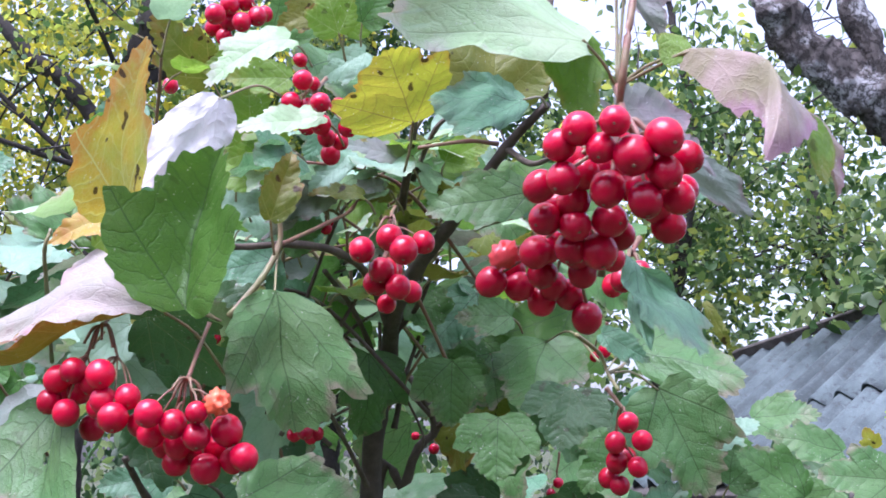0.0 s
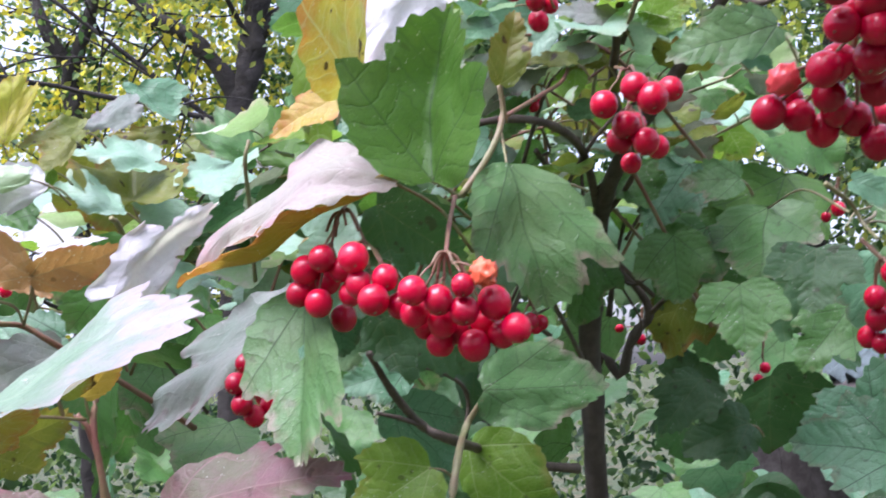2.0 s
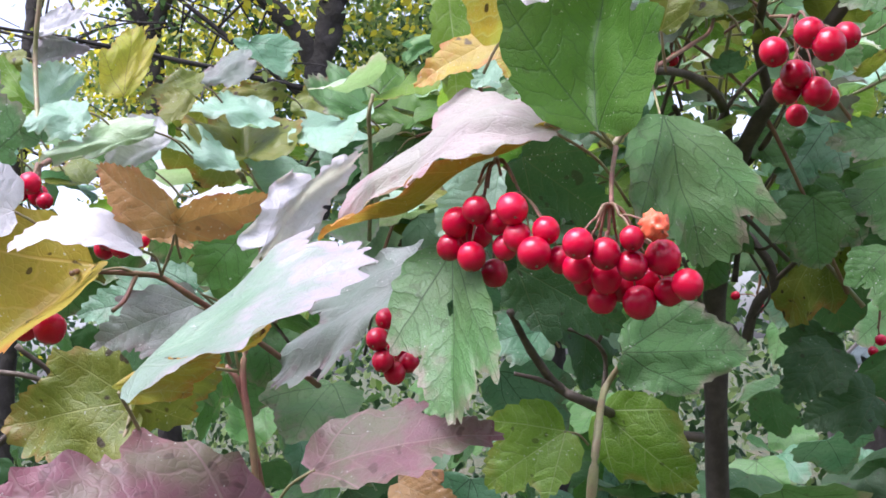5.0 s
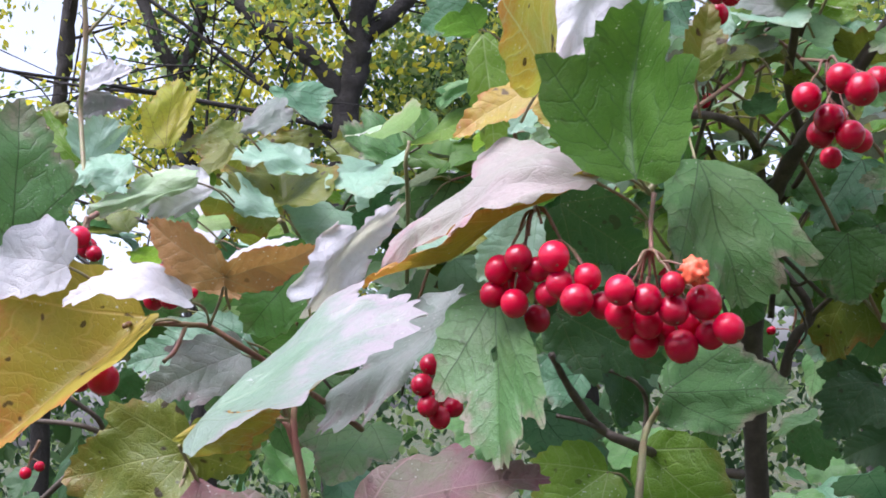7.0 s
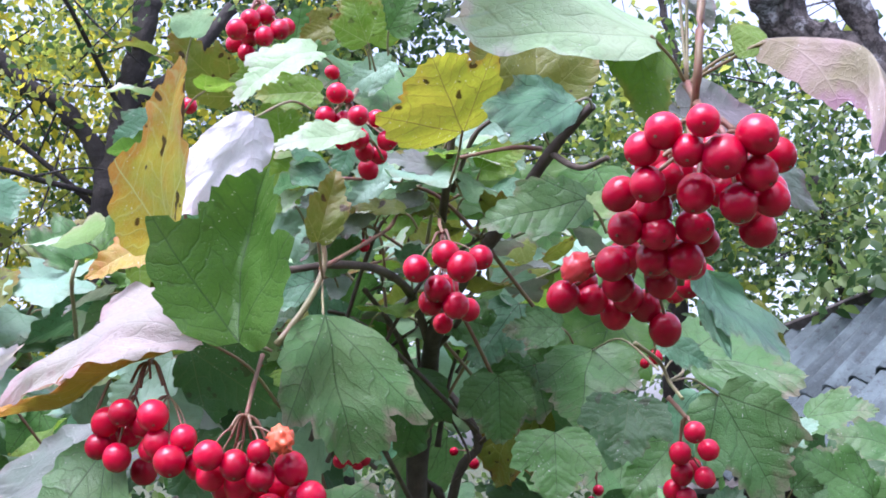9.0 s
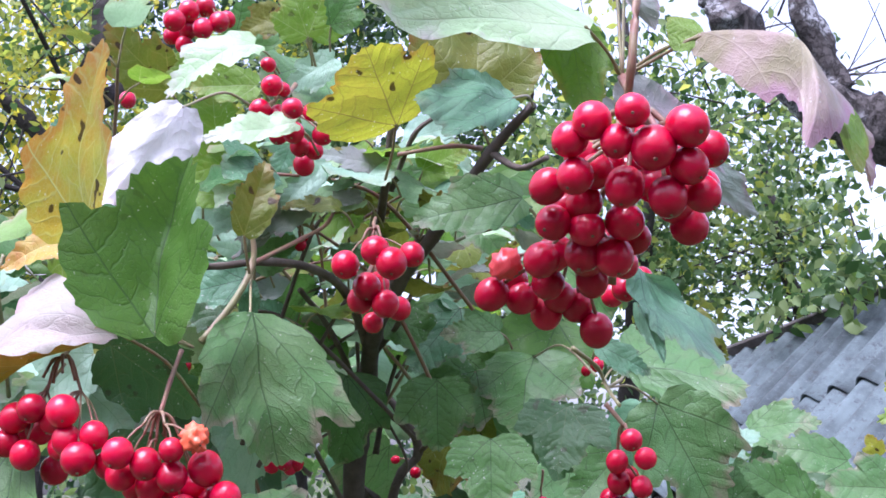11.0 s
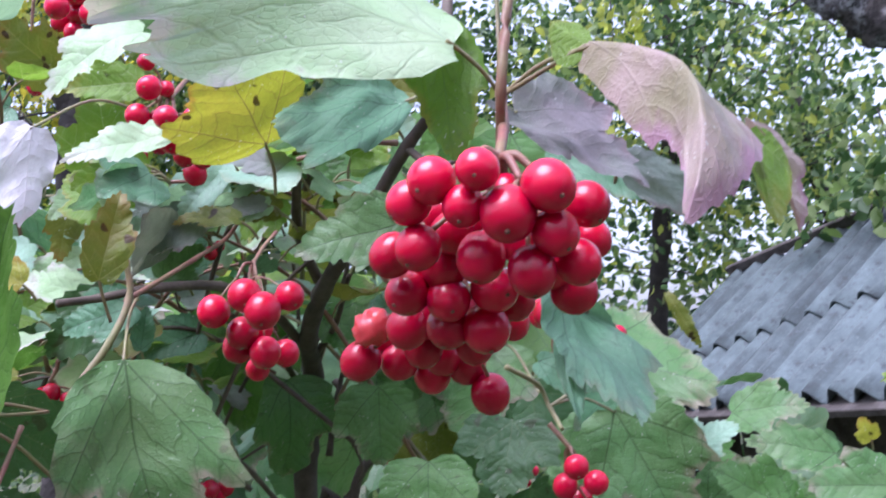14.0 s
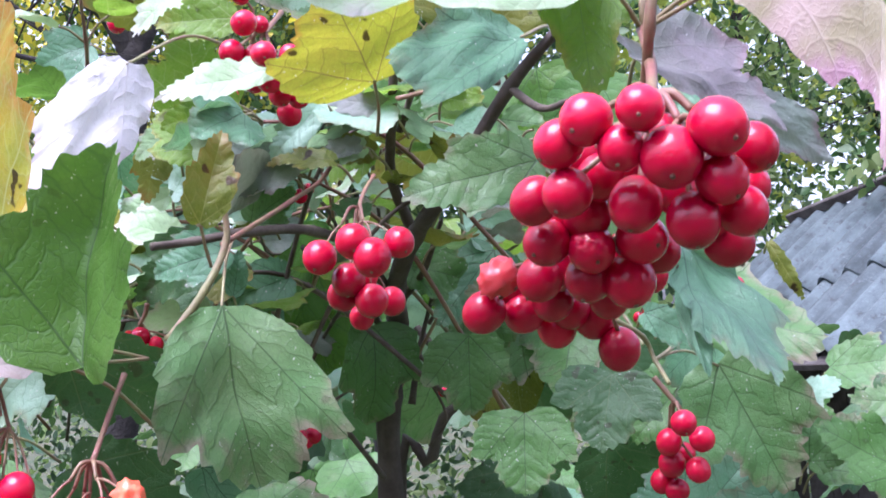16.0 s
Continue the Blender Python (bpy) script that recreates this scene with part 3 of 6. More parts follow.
stem([(-0.3397, 0.5081, 1.7968), (-0.3427, 0.5119, 1.7618), (-0.3484, 0.5134, 1.7359), (-0.3514, 0.5147, 1.7186), (-0.3405, 0.5003, 1.6788)], 0.0014, 0.0012, material=PETIOLE, seed=28)
stem([(-0.3419, 0.5122, 1.7617), (-0.3276, 0.5158, 1.7748)], 0.0010, 0.0007, material=PETIOLE, seed=29)
stem([(-0.2748, 0.6089, 1.5960), (-0.2498, 0.5394, 1.6433), (-0.2419, 0.5176, 1.6483)], 0.0016, 0.0012, material=PETIOLE, seed=30)
stem([(-0.2492, 0.6862, 1.6290), (-0.2084, 0.6006, 1.6616), (-0.1983, 0.5780, 1.6782), (-0.1947, 0.5777, 1.6896)], 0.0013, 0.0010, material=PETIOLE, seed=31)
stem([(-0.0549, 0.4651, 1.6242), (-0.0440, 0.4731, 1.6401), (-0.0379, 0.4793, 1.6558), (-0.0374, 0.4780, 1.6689)], 0.0014, 0.0011, material=PETIOLE, seed=32)
stem([(-0.0391, 0.4790, 1.6549), (-0.0273, 0.5171, 1.6716), (-0.0209, 0.5418, 1.6836), (-0.0208, 0.5748, 1.7078)], 0.0010, 0.0007, material=STALK, seed=33)
stem([(0.0828, 0.5411, 1.6186), (0.0924, 0.5551, 1.6108), (0.0960, 0.5565, 1.6017), (0.1005, 0.5467, 1.5932)], 0.0010, 0.0008, material=PETIOLE, seed=34)
stem([(0.0960, 0.5565, 1.6017), (0.1018, 0.5688, 1.6050), (0.1037, 0.5804, 1.6078)], 0.0008, 0.0007, material=PETIOLE, seed=35)
stem([(-0.0457, 0.7109, 1.6206), (-0.0426, 0.6975, 1.6564), (-0.0392, 0.6845, 1.6874), (-0.0396, 0.6718, 1.7034)], 0.0013, 0.0007, seed=41)
stem([(-0.0379, 0.7116, 1.6339), (-0.0246, 0.7012, 1.6577), (-0.0117, 0.6908, 1.6805), (0.0031, 0.6800, 1.7136)], 0.0014, 0.0008, seed=42)
stem([(-0.0932, 0.6413, 1.6540), (-0.0775, 0.6564, 1.6487), (-0.0661, 0.6822, 1.6414), (-0.0567, 0.7081, 1.6282)], 0.0009, 0.0015, seed=43)
stem([(-0.0611, 0.6105, 1.6974), (-0.0554, 0.6236, 1.6903), (-0.0509, 0.6367, 1.6812), (-0.0500, 0.6490, 1.6717)], 0.0006, 0.0010, seed=44)
stem([(-0.0421, 0.6161, 1.6751), (-0.0415, 0.6095, 1.6885), (-0.0436, 0.6026, 1.6982)], 0.0008, 0.0006, material=STALK, seed=45)
stem([(-0.0700, 0.5305, 1.6693), (-0.0653, 0.5440, 1.6541), (-0.0682, 0.5383, 1.6464)], 0.0008, 0.0006, material=PETIOLE, seed=46)
stem([(-0.0500, 0.6490, 1.6717), (-0.0789, 0.6321, 1.6630), (-0.0792, 0.6191, 1.6834)], 0.0008, 0.0006, seed=47)
stem([(-0.0311, 0.6509, 1.6999), (-0.0276, 0.6390, 1.7169), (-0.0368, 0.6243, 1.7343)], 0.0009, 0.0006, material=PETIOLE, seed=48)
stem([(-0.0369, 0.7128, 1.6204), (-0.0327, 0.7148, 1.6050), (-0.0211, 0.7194, 1.5755), (-0.0315, 0.7184, 1.5600)], 0.0009, 0.0007, seed=49)
stem([(-0.0501, 0.7225, 1.6061), (-0.0691, 0.7080, 1.5934), (-0.0901, 0.6930, 1.5814)], 0.0010, 0.0006, seed=50)
stem([(0.0037, 0.6837, 1.6654), (0.0064, 0.6686, 1.7228), (0.0144, 0.6576, 1.7393)], 0.0009, 0.0007, material=PETIOLE, seed=51)
stem([(-0.0222, 0.7015, 1.6239), (-0.0079, 0.7043, 1.6414), (0.0246, 0.7254, 1.6619)], 0.0010, 0.0007, seed=52)
stem([(-0.0405, 0.7246, 1.5825), (-0.0334, 0.7232, 1.6111), (-0.0233, 0.7230, 1.6395)], 0.0018, 0.0012, material=WOOD, seed=53)
stem([(-0.0339, 0.7235, 1.6079), (-0.0205, 0.7176, 1.5992), (0.0067, 0.7130, 1.6177)], 0.0012, 0.0007, seed=54)

# ---- berries ----
cluster((0.1084, 0.3469, 1.6616), (0.1072, 0.3815, 1.6834), [
    (0.0963, 0.3280, 1.6553, 0.0047), (0.1064, 0.3230, 1.6555, 0.0041), (0.1195, 0.3260, 1.6508, 0.0051),
    (0.1261, 0.3411, 1.6484, 0.0045), (0.0904, 0.3326, 1.6522, 0.0044), (0.1020, 0.3283, 1.6494, 0.0041),
    (0.1109, 0.3276, 1.6466, 0.0054), (0.1195, 0.3319, 1.6423, 0.0045), (0.0909, 0.3353, 1.6431, 0.0045),
    (0.0834, 0.3444, 1.6433, 0.0045), (0.1033, 0.3377, 1.6398, 0.0048), (0.1137, 0.3349, 1.6354, 0.0047),
    (0.1229, 0.3406, 1.6367, 0.0045), (0.1205, 0.3594, 1.6321, 0.0050), (0.0963, 0.3471, 1.6468, 0.0046),
    (0.0926, 0.3552, 1.6402, 0.0047), (0.1254, 0.3602, 1.6430, 0.0044), (0.1111, 0.3513, 1.6428, 0.0045),
    (0.1092, 0.3468, 1.6536, 0.0042), (0.1057, 0.3571, 1.6480, 0.0049), (0.1004, 0.3560, 1.6492, 0.0049),
    (0.1170, 0.3542, 1.6486, 0.0048), (0.1168, 0.3561, 1.6378, 0.0048), (0.0930, 0.3491, 1.6513, 0.0045),
    (0.0871, 0.3622, 1.6407, 0.0048),
], seed=5, rays=7, stalk=0.0011, label="big heavy bunch of ripe red berries")
cluster((0.0937, 0.3684, 1.6390), (0.1084, 0.3469, 1.6616), [
    (0.0838, 0.3547, 1.6355, 0.0046), (0.0928, 0.3555, 1.6332, 0.0046), (0.0910, 0.3630, 1.6275, 0.0048),
    (0.0790, 0.3760, 1.6291, 0.0049), (0.0678, 0.3867, 1.6305, 0.0040), (0.0624, 0.3934, 1.6229, 0.0048),
    (0.0710, 0.4005, 1.6219, 0.0048), (0.0779, 0.4090, 1.6176, 0.0047), (0.0877, 0.4069, 1.6191, 0.0048),
    (0.0931, 0.4072, 1.6109, 0.0049), (0.0995, 0.3630, 1.6262, 0.0052), (0.1032, 0.3567, 1.6344, 0.0049),
    (0.1059, 0.3706, 1.6321, 0.0045), (0.0799, 0.3887, 1.6241, 0.0047), (0.0930, 0.3882, 1.6235, 0.0045),
    (0.0682, 0.4024, 1.6281, 0.0047), (0.0830, 0.3797, 1.6314, 0.0051), (0.0921, 0.3817, 1.6297, 0.0051),
    (0.0981, 0.3795, 1.6323, 0.0050), (0.0824, 0.4027, 1.6218, 0.0046), (0.1028, 0.3885, 1.6280, 0.0041),
], split=[4], torn='red', seed=6, rays=6, stalk=0.001, label="lower half of the big bunch with a split berry")
cluster((-0.0856, 0.4142, 1.6166), (-0.0904, 0.4534, 1.6300), [
    (-0.0980, 0.4054, 1.5967, 0.0046), (-0.0887, 0.3987, 1.5989, 0.0044), (-0.0739, 0.3896, 1.5966, 0.0048),
    (-0.1016, 0.4065, 1.5887, 0.0042), (-0.0930, 0.4027, 1.5843, 0.0045), (-0.0902, 0.4178, 1.5792, 0.0045),
    (-0.0735, 0.3915, 1.5877, 0.0043), (-0.0636, 0.3895, 1.5885, 0.0041), (-0.0670, 0.3855, 1.5814, 0.0049),
    (-0.0609, 0.3938, 1.5792, 0.0043), (-0.0836, 0.4029, 1.5947, 0.0041), (-0.0926, 0.4118, 1.5922, 0.0042),
    (-0.0817, 0.4046, 1.5862, 0.0039), (-0.1021, 0.4190, 1.5928, 0.0041),
], seed=7, rays=6, stalk=0.00065)
cluster((-0.0428, 0.3916, 1.5942), (-0.0435, 0.4131, 1.6155), [
    (-0.0516, 0.3791, 1.5822, 0.0044), (-0.0445, 0.3830, 1.5786, 0.0044), (-0.0358, 0.3815, 1.5821, 0.0035),
    (-0.0286, 0.3915, 1.5762, 0.0051), (-0.0546, 0.3883, 1.5756, 0.0044), (-0.0371, 0.3851, 1.5744, 0.0044),
    (-0.0381, 0.3965, 1.5635, 0.0049), (-0.0290, 0.3989, 1.5661, 0.0044), (-0.0221, 0.3900, 1.5672, 0.0044),
    (-0.0470, 0.3933, 1.5719, 0.0044), (-0.0504, 0.4004, 1.5658, 0.0045), (-0.0443, 0.4031, 1.5691, 0.0043),
    (-0.0546, 0.4001, 1.5720, 0.0041), (-0.0289, 0.3826, 1.5851, 0.0035), (-0.0445, 0.4046, 1.5748, 0.0045),
    (-0.0515, 0.3996, 1.5772, 0.0045), (-0.0356, 0.4029, 1.5710, 0.0044),
], seed=8, rays=7, stalk=0.00065, split=[13], label="bunch of red berries, one split open")
cluster((0.0161, 0.4537, 1.6590), (0.0050, 0.5164, 1.6773), [
    (0.0080, 0.4366, 1.6438, 0.0047), (0.0202, 0.4310, 1.6469, 0.0048), (0.0257, 0.4297, 1.6417, 0.0051),
    (0.0315, 0.4389, 1.6459, 0.0042), (0.0138, 0.4442, 1.6368, 0.0048), (0.0104, 0.4489, 1.6328, 0.0045),
    (0.0200, 0.4458, 1.6302, 0.0046), (0.0228, 0.4578, 1.6298, 0.0041), (0.0123, 0.4606, 1.6258, 0.0036),
    (0.0156, 0.4545, 1.6385, 0.0044),
], seed=9, rays=5, stalk=0.0006)
cluster((0.1017, 0.5585, 1.5852), (0.0948, 0.5615, 1.5950), [
    (0.1042, 0.5480, 1.5785, 0.0045), (0.1100, 0.5656, 1.5704, 0.0046), (0.0976, 0.5685, 1.5698, 0.0046),
    (0.0977, 0.5756, 1.5608, 0.0049), (0.1075, 0.5714, 1.5583, 0.0045), (0.1022, 0.5843, 1.5629, 0.0045),
    (0.0932, 0.5833, 1.5533, 0.0045), (0.0985, 0.5805, 1.5497, 0.0045),
], seed=10, rays=4, stalk=0.0009)
cluster((-0.0320, 0.5166, 1.7346), (-0.0343, 0.5443, 1.7500), [
    (-0.0360, 0.5052, 1.7463, 0.0031), (-0.0328, 0.4982, 1.7344, 0.0044), (-0.0318, 0.5126, 1.7371, 0.0030),
    (-0.0389, 0.5001, 1.7250, 0.0043), (-0.0195, 0.4792, 1.7171, 0.0041), (-0.0148, 0.4932, 1.7192, 0.0036),
    (-0.0320, 0.5030, 1.7140, 0.0040), (-0.0235, 0.4948, 1.7118, 0.0043), (-0.0118, 0.4972, 1.7102, 0.0041),
    (-0.0234, 0.5042, 1.7082, 0.0039), (-0.0187, 0.5101, 1.7078, 0.0037), (-0.0259, 0.5201, 1.7046, 0.0043),
    (-0.0598, 0.5472, 1.7214, 0.0035), (-0.0653, 0.5475, 1.7149, 0.0035), (-0.0322, 0.5050, 1.7240, 0.0037),
    (-0.0115, 0.5145, 1.7157, 0.0027),
], seed=11, rays=5, stalk=0.0009)
cluster((-0.0920, 0.5844, 1.8180), (-0.0941, 0.6011, 1.8378), [
    (-0.0975, 0.5595, 1.7947, 0.0051), (-0.0932, 0.5689, 1.8030, 0.0049), (-0.0882, 0.5790, 1.8085, 0.0048),
    (-0.0856, 0.5669, 1.7921, 0.0047), (-0.0790, 0.5723, 1.7967, 0.0049), (-0.0956, 0.5748, 1.7960, 0.0046),
    (-0.1057, 0.5782, 1.7949, 0.0041), (-0.0984, 0.5756, 1.7881, 0.0042), (-0.0778, 0.5815, 1.8015, 0.0041),
], seed=12, rays=4, stalk=0.0009)
cluster((-0.1678, 0.6677, 1.8221), (-0.1633, 0.6647, 1.8429), [
    (-0.1683, 0.6693, 1.8127, 0.0039), (-0.1642, 0.6619, 1.7935, 0.0045),
], seed=13, rays=1, stalk=0.0008, label="two single red berries")
cluster((-0.2516, 0.3919, 1.5830), (-0.2471, 0.3995, 1.5946), [
    (-0.2524, 0.3903, 1.5751, 0.0056), (-0.2600, 0.3917, 1.5836, 0.0052), (-0.2709, 0.3993, 1.5774, 0.0051),
], seed=14, rays=2)
cluster((-0.2472, 0.4359, 1.6257), (-0.2467, 0.4515, 1.6305), [
    (-0.2594, 0.4301, 1.6152, 0.0046), (-0.2486, 0.4240, 1.6110, 0.0049), (-0.2414, 0.4215, 1.6063, 0.0044),
    (-0.2516, 0.4327, 1.6167, 0.0046), (-0.2377, 0.4258, 1.6206, 0.0036), (-0.2304, 0.4191, 1.6071, 0.0028),
    (-0.2536, 0.4276, 1.6072, 0.0041), (-0.2469, 0.4344, 1.6146, 0.0041),
], seed=15, rays=3)
cluster((-0.3077, 0.4591, 1.6524), (-0.3164, 0.4766, 1.6583), [
    (-0.3014, 0.4438, 1.6418, 0.0046), (-0.3128, 0.4504, 1.6400, 0.0040), (-0.3051, 0.4535, 1.6382, 0.0042),
    (-0.2960, 0.4461, 1.6338, 0.0034),
], seed=16, rays=2)
cluster((-0.1429, 0.4581, 1.5754), (-0.1417, 0.4630, 1.5820), [
    (-0.1413, 0.4419, 1.5687, 0.0039), (-0.1423, 0.4340, 1.5611, 0.0040), (-0.1413, 0.4353, 1.5531, 0.0038),
    (-0.1396, 0.4417, 1.5482, 0.0038), (-0.1365, 0.4494, 1.5516, 0.0036), (-0.1454, 0.4562, 1.5591, 0.0039),
    (-0.1442, 0.4623, 1.5555, 0.0038),
], seed=17, rays=3)
cluster((0.1098, 0.5137, 1.6497), (0.1134, 0.5231, 1.6581), [
    (0.1054, 0.4823, 1.6341, 0.0048), (0.1012, 0.5070, 1.6355, 0.0046), (0.1128, 0.4975, 1.6398, 0.0040),
    (0.1168, 0.5018, 1.6306, 0.0038), (0.1267, 0.5118, 1.6259, 0.0025),
], seed=18, rays=3)
cluster((0.0376, 1.0324, 1.5487), (0.0409, 1.0299, 1.5655), [
    (0.0385, 1.0342, 1.5391, 0.0044), (0.0318, 1.0346, 1.5306, 0.0039),
], seed=19, rays=1, stalk=0.0008)
cluster((-0.0391, 0.8601, 1.5801), (-0.0356, 0.8585, 1.5923), [
    (-0.0396, 0.8618, 1.5700, 0.0037), (-0.0545, 0.8680, 1.5798, 0.0029),
], seed=20, rays=1, stalk=0.0008)
cluster((0.0930, 0.6527, 1.6264), (0.0950, 0.6514, 1.6355), [
    (0.0926, 0.6538, 1.6197, 0.0034), (0.0866, 0.6647, 1.6176, 0.0025),
], seed=21, rays=1, stalk=0.0008)
cluster((-0.0632, 0.6112, 1.5884), (-0.0642, 0.6092, 1.5987), [
    (-0.0711, 0.6117, 1.5783, 0.0036), (-0.0620, 0.6015, 1.5794, 0.0038), (-0.0593, 0.6136, 1.5786, 0.0036),
    (-0.0624, 0.6134, 1.5766, 0.0033),
], seed=22, rays=2, stalk=0.0008)
cluster((-0.1071, 0.5501, 1.6332), (-0.1026, 0.5494, 1.6413), [
    (-0.1074, 0.5510, 1.6283, 0.0036), (-0.1172, 0.5608, 1.6286, 0.0028), (-0.1015, 0.5525, 1.6249, 0.0028),
    (-0.0939, 0.5537, 1.6253, 0.0030),
], seed=23, rays=2, stalk=0.0008)
cluster((-0.0427, 0.5740, 1.6865), (-0.0415, 0.5730, 1.6936), [
    (-0.0430, 0.5750, 1.6809, 0.0029), (-0.0426, 0.5858, 1.6850, 0.0023),
], seed=24, rays=1, stalk=0.0008)
cluster((-0.3986, 0.5205, 1.5501), (-0.3951, 0.5211, 1.5556), [
    (-0.4043, 0.5199, 1.5396, 0.0029), (-0.3970, 0.5223, 1.5423, 0.0026),
], seed=25, rays=1, stalk=0.0008)
cluster((-0.0769, 0.5813, 1.6150), (-0.0752, 0.5805, 1.6207), [
    (-0.0777, 0.5821, 1.6094, 0.0029), (-0.0751, 0.5832, 1.6059, 0.0026),
], seed=26, rays=1, stalk=0.0008)

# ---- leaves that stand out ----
blade("silver", (0.0985, 0.3671, 1.6939), (0.0442, 0.2872, 1.6927), (0.0459, 0.3030, 1.6791), (0.0457, 0.3988, 1.7571), mid=(0.0662, 0.3386, 1.7038), node=(0.1072, 0.3815, 1.6834), lobes=0.75, wave=0.03, torn=0.5, base=0.45, label="broad glossy green leaf with a painted pale sheen")
blade("dusk", (0.1301, 0.3681, 1.6899), (0.1439, 0.3068, 1.6389), (0.1409, 0.3310, 1.6625), (0.1626, 0.3454, 1.6634), mid=(0.1486, 0.3266, 1.6692), node=(0.1072, 0.3815, 1.6834), lobes=0.1, wave=0.02, curl=0.06, label="arching dusty purple-pink leaf")
blade("lime", (0.1619, 0.3544, 1.6619), (0.1645, 0.3486, 1.6396), (0.1615, 0.3514, 1.6476), (0.1701, 0.3597, 1.6536), lobes=0.1, wave=0.02)
blade("dusk", (0.1615, 0.3572, 1.6634), (0.1718, 0.3704, 1.6400), (0.1669, 0.3599, 1.6565), (0.1746, 0.3737, 1.6558), lobes=0.1, wave=0.02)
blade("lime", (0.1300, 0.3682, 1.6889), (0.1215, 0.3739, 1.6981), (0.1221, 0.3708, 1.6867), (0.1287, 0.3720, 1.6957), node=(0.1072, 0.3815, 1.6834), lobes=0.1)
blade("slate", (0.1064, 0.4279, 1.6908), (0.1415, 0.4401, 1.6645), (0.1156, 0.4208, 1.6756), (0.1337, 0.4465, 1.6922), lobes=1.1, wave=0.05, torn=0.8, label="dull grey-purple leaf")
blade("grey", (0.1357, 0.4855, 1.6832), (0.1602, 0.5075, 1.6617), (0.1419, 0.4932, 1.6666), (0.1558, 0.5051, 1.6788), lobes=0.5, torn=0.6)
blade("teal", (0.1121, 0.5256, 1.6977), (0.1448, 0.5138, 1.6718), (0.1195, 0.5183, 1.6800), (0.1348, 0.5407, 1.6939), lobes=0.4)
blade("fresh", (0.0929, 0.3831, 1.7058), (0.0954, 0.3695, 1.6665), (0.0836, 0.3803, 1.6924), (0.1048, 0.3788, 1.6873), node=(0.1072, 0.3815, 1.6834), lobes=0.2, wave=0.03)
blade("teal", (0.0706, 0.4563, 1.7041), (0.0390, 0.4121, 1.6929), (0.0521, 0.4017, 1.6768), (0.0507, 0.4365, 1.7109), mid=(0.0551, 0.4341, 1.6997), node=(0.0753, 0.5182, 1.7196), lobes=0.75, wave=0.04)
blade("yellow", (0.0290, 0.4380, 1.6929), (0.0224, 0.4194, 1.7163), (-0.0029, 0.4332, 1.7004), (0.0460, 0.4171, 1.7142), node=(0.0153, 0.4870, 1.6862), lobes=0.95, wave=0.03, hole=(-0.22, 0.50, 0.022), label="yellow-green leaf with brown spots and a hole")
blade("tired", (-0.0351, 0.4645, 1.6336), (-0.0240, 0.4591, 1.5768), (-0.0417, 0.4258, 1.5916), (0.0026, 0.4680, 1.5908), mid=(-0.0284, 0.4562, 1.6058), node=(-0.0436, 0.4985, 1.6577), lobes=0.95, wave=0.035, label="broad green leaf with a browned tip")
blade("leafy", (-0.0451, 0.3951, 1.6183), (-0.0348, 0.4005, 1.6781), (-0.0688, 0.3793, 1.6584), (-0.0186, 0.3730, 1.6461), mid=(-0.0444, 0.4011, 1.6478), node=(-0.0484, 0.4378, 1.6192), lobes=0.95, wave=0.035, label="large fresh green leaf")
blade("amber", (-0.0732, 0.4006, 1.6570), (-0.0619, 0.3960, 1.7204), (-0.0755, 0.3682, 1.6747), (-0.0707, 0.4202, 1.6928), mid=(-0.0662, 0.3915, 1.6851), node=(-0.0954, 0.4445, 1.6559), lobes=0.7, wave=0.03, label="yellow leaf turning orange, edges scorched")
blade("lilac", (-0.0541, 0.4501, 1.7132), (-0.0763, 0.4264, 1.6709), (-0.0809, 0.4340, 1.6931), (-0.0561, 0.4474, 1.6810), node=(-0.0477, 0.5182, 1.7331), lobes=0.7, wave=0.04, torn=0.5, label="leaf with the sky's pale lilac sheen painted in its colour")
blade("teal", (0.1082, 0.4682, 1.6417), (0.1315, 0.4273, 1.5986), (0.1132, 0.4409, 1.6125), (0.1381, 0.4763, 1.6143), mid=(0.1199, 0.4669, 1.6233), lobes=0.45, wave=0.03, label="blue-green leaf hanging behind the big bunch")
blade("teal", (0.1092, 0.4616, 1.6253), (0.1139, 0.4297, 1.6008), (0.1076, 0.4549, 1.6153), (0.1159, 0.4518, 1.6111), lobes=0.2)
blade("tired", (0.1086, 0.6627, 1.6204), (0.1661, 0.6386, 1.6024), (0.1474, 0.6338, 1.5861), (0.1370, 0.6989, 1.6411), node=(0.0941, 0.6331, 1.6081), lobes=0.7, wave=0.04)
blade("tired", (0.0587, 0.6793, 1.6296), (0.0492, 0.6399, 1.5864), (0.0209, 0.6923, 1.6134), (0.0831, 0.6515, 1.6056), node=(0.0919, 0.5638, 1.6076), lobes=0.9, wave=0.04)
blade("pink", (-0.0602, 0.3956, 1.6225), (-0.1504, 0.4275, 1.6057), (-0.1085, 0.3969, 1.6118), (-0.1134, 0.4516, 1.6491), mid=(-0.0995, 0.4061, 1.6243), node=(-0.0484, 0.4378, 1.6192), base=0.55, lobes=0.7, wave=0.04, torn=0.4, label="pink-green leaf, pale sheen painted in, with a ragged edge over the berries")
blade("orange", (-0.0600, 0.4021, 1.6222), (-0.1585, 0.4256, 1.5981), (-0.1071, 0.4015, 1.6131), (-0.1068, 0.4198, 1.6213), base=0.5, lobes=0.6, wave=0.03)
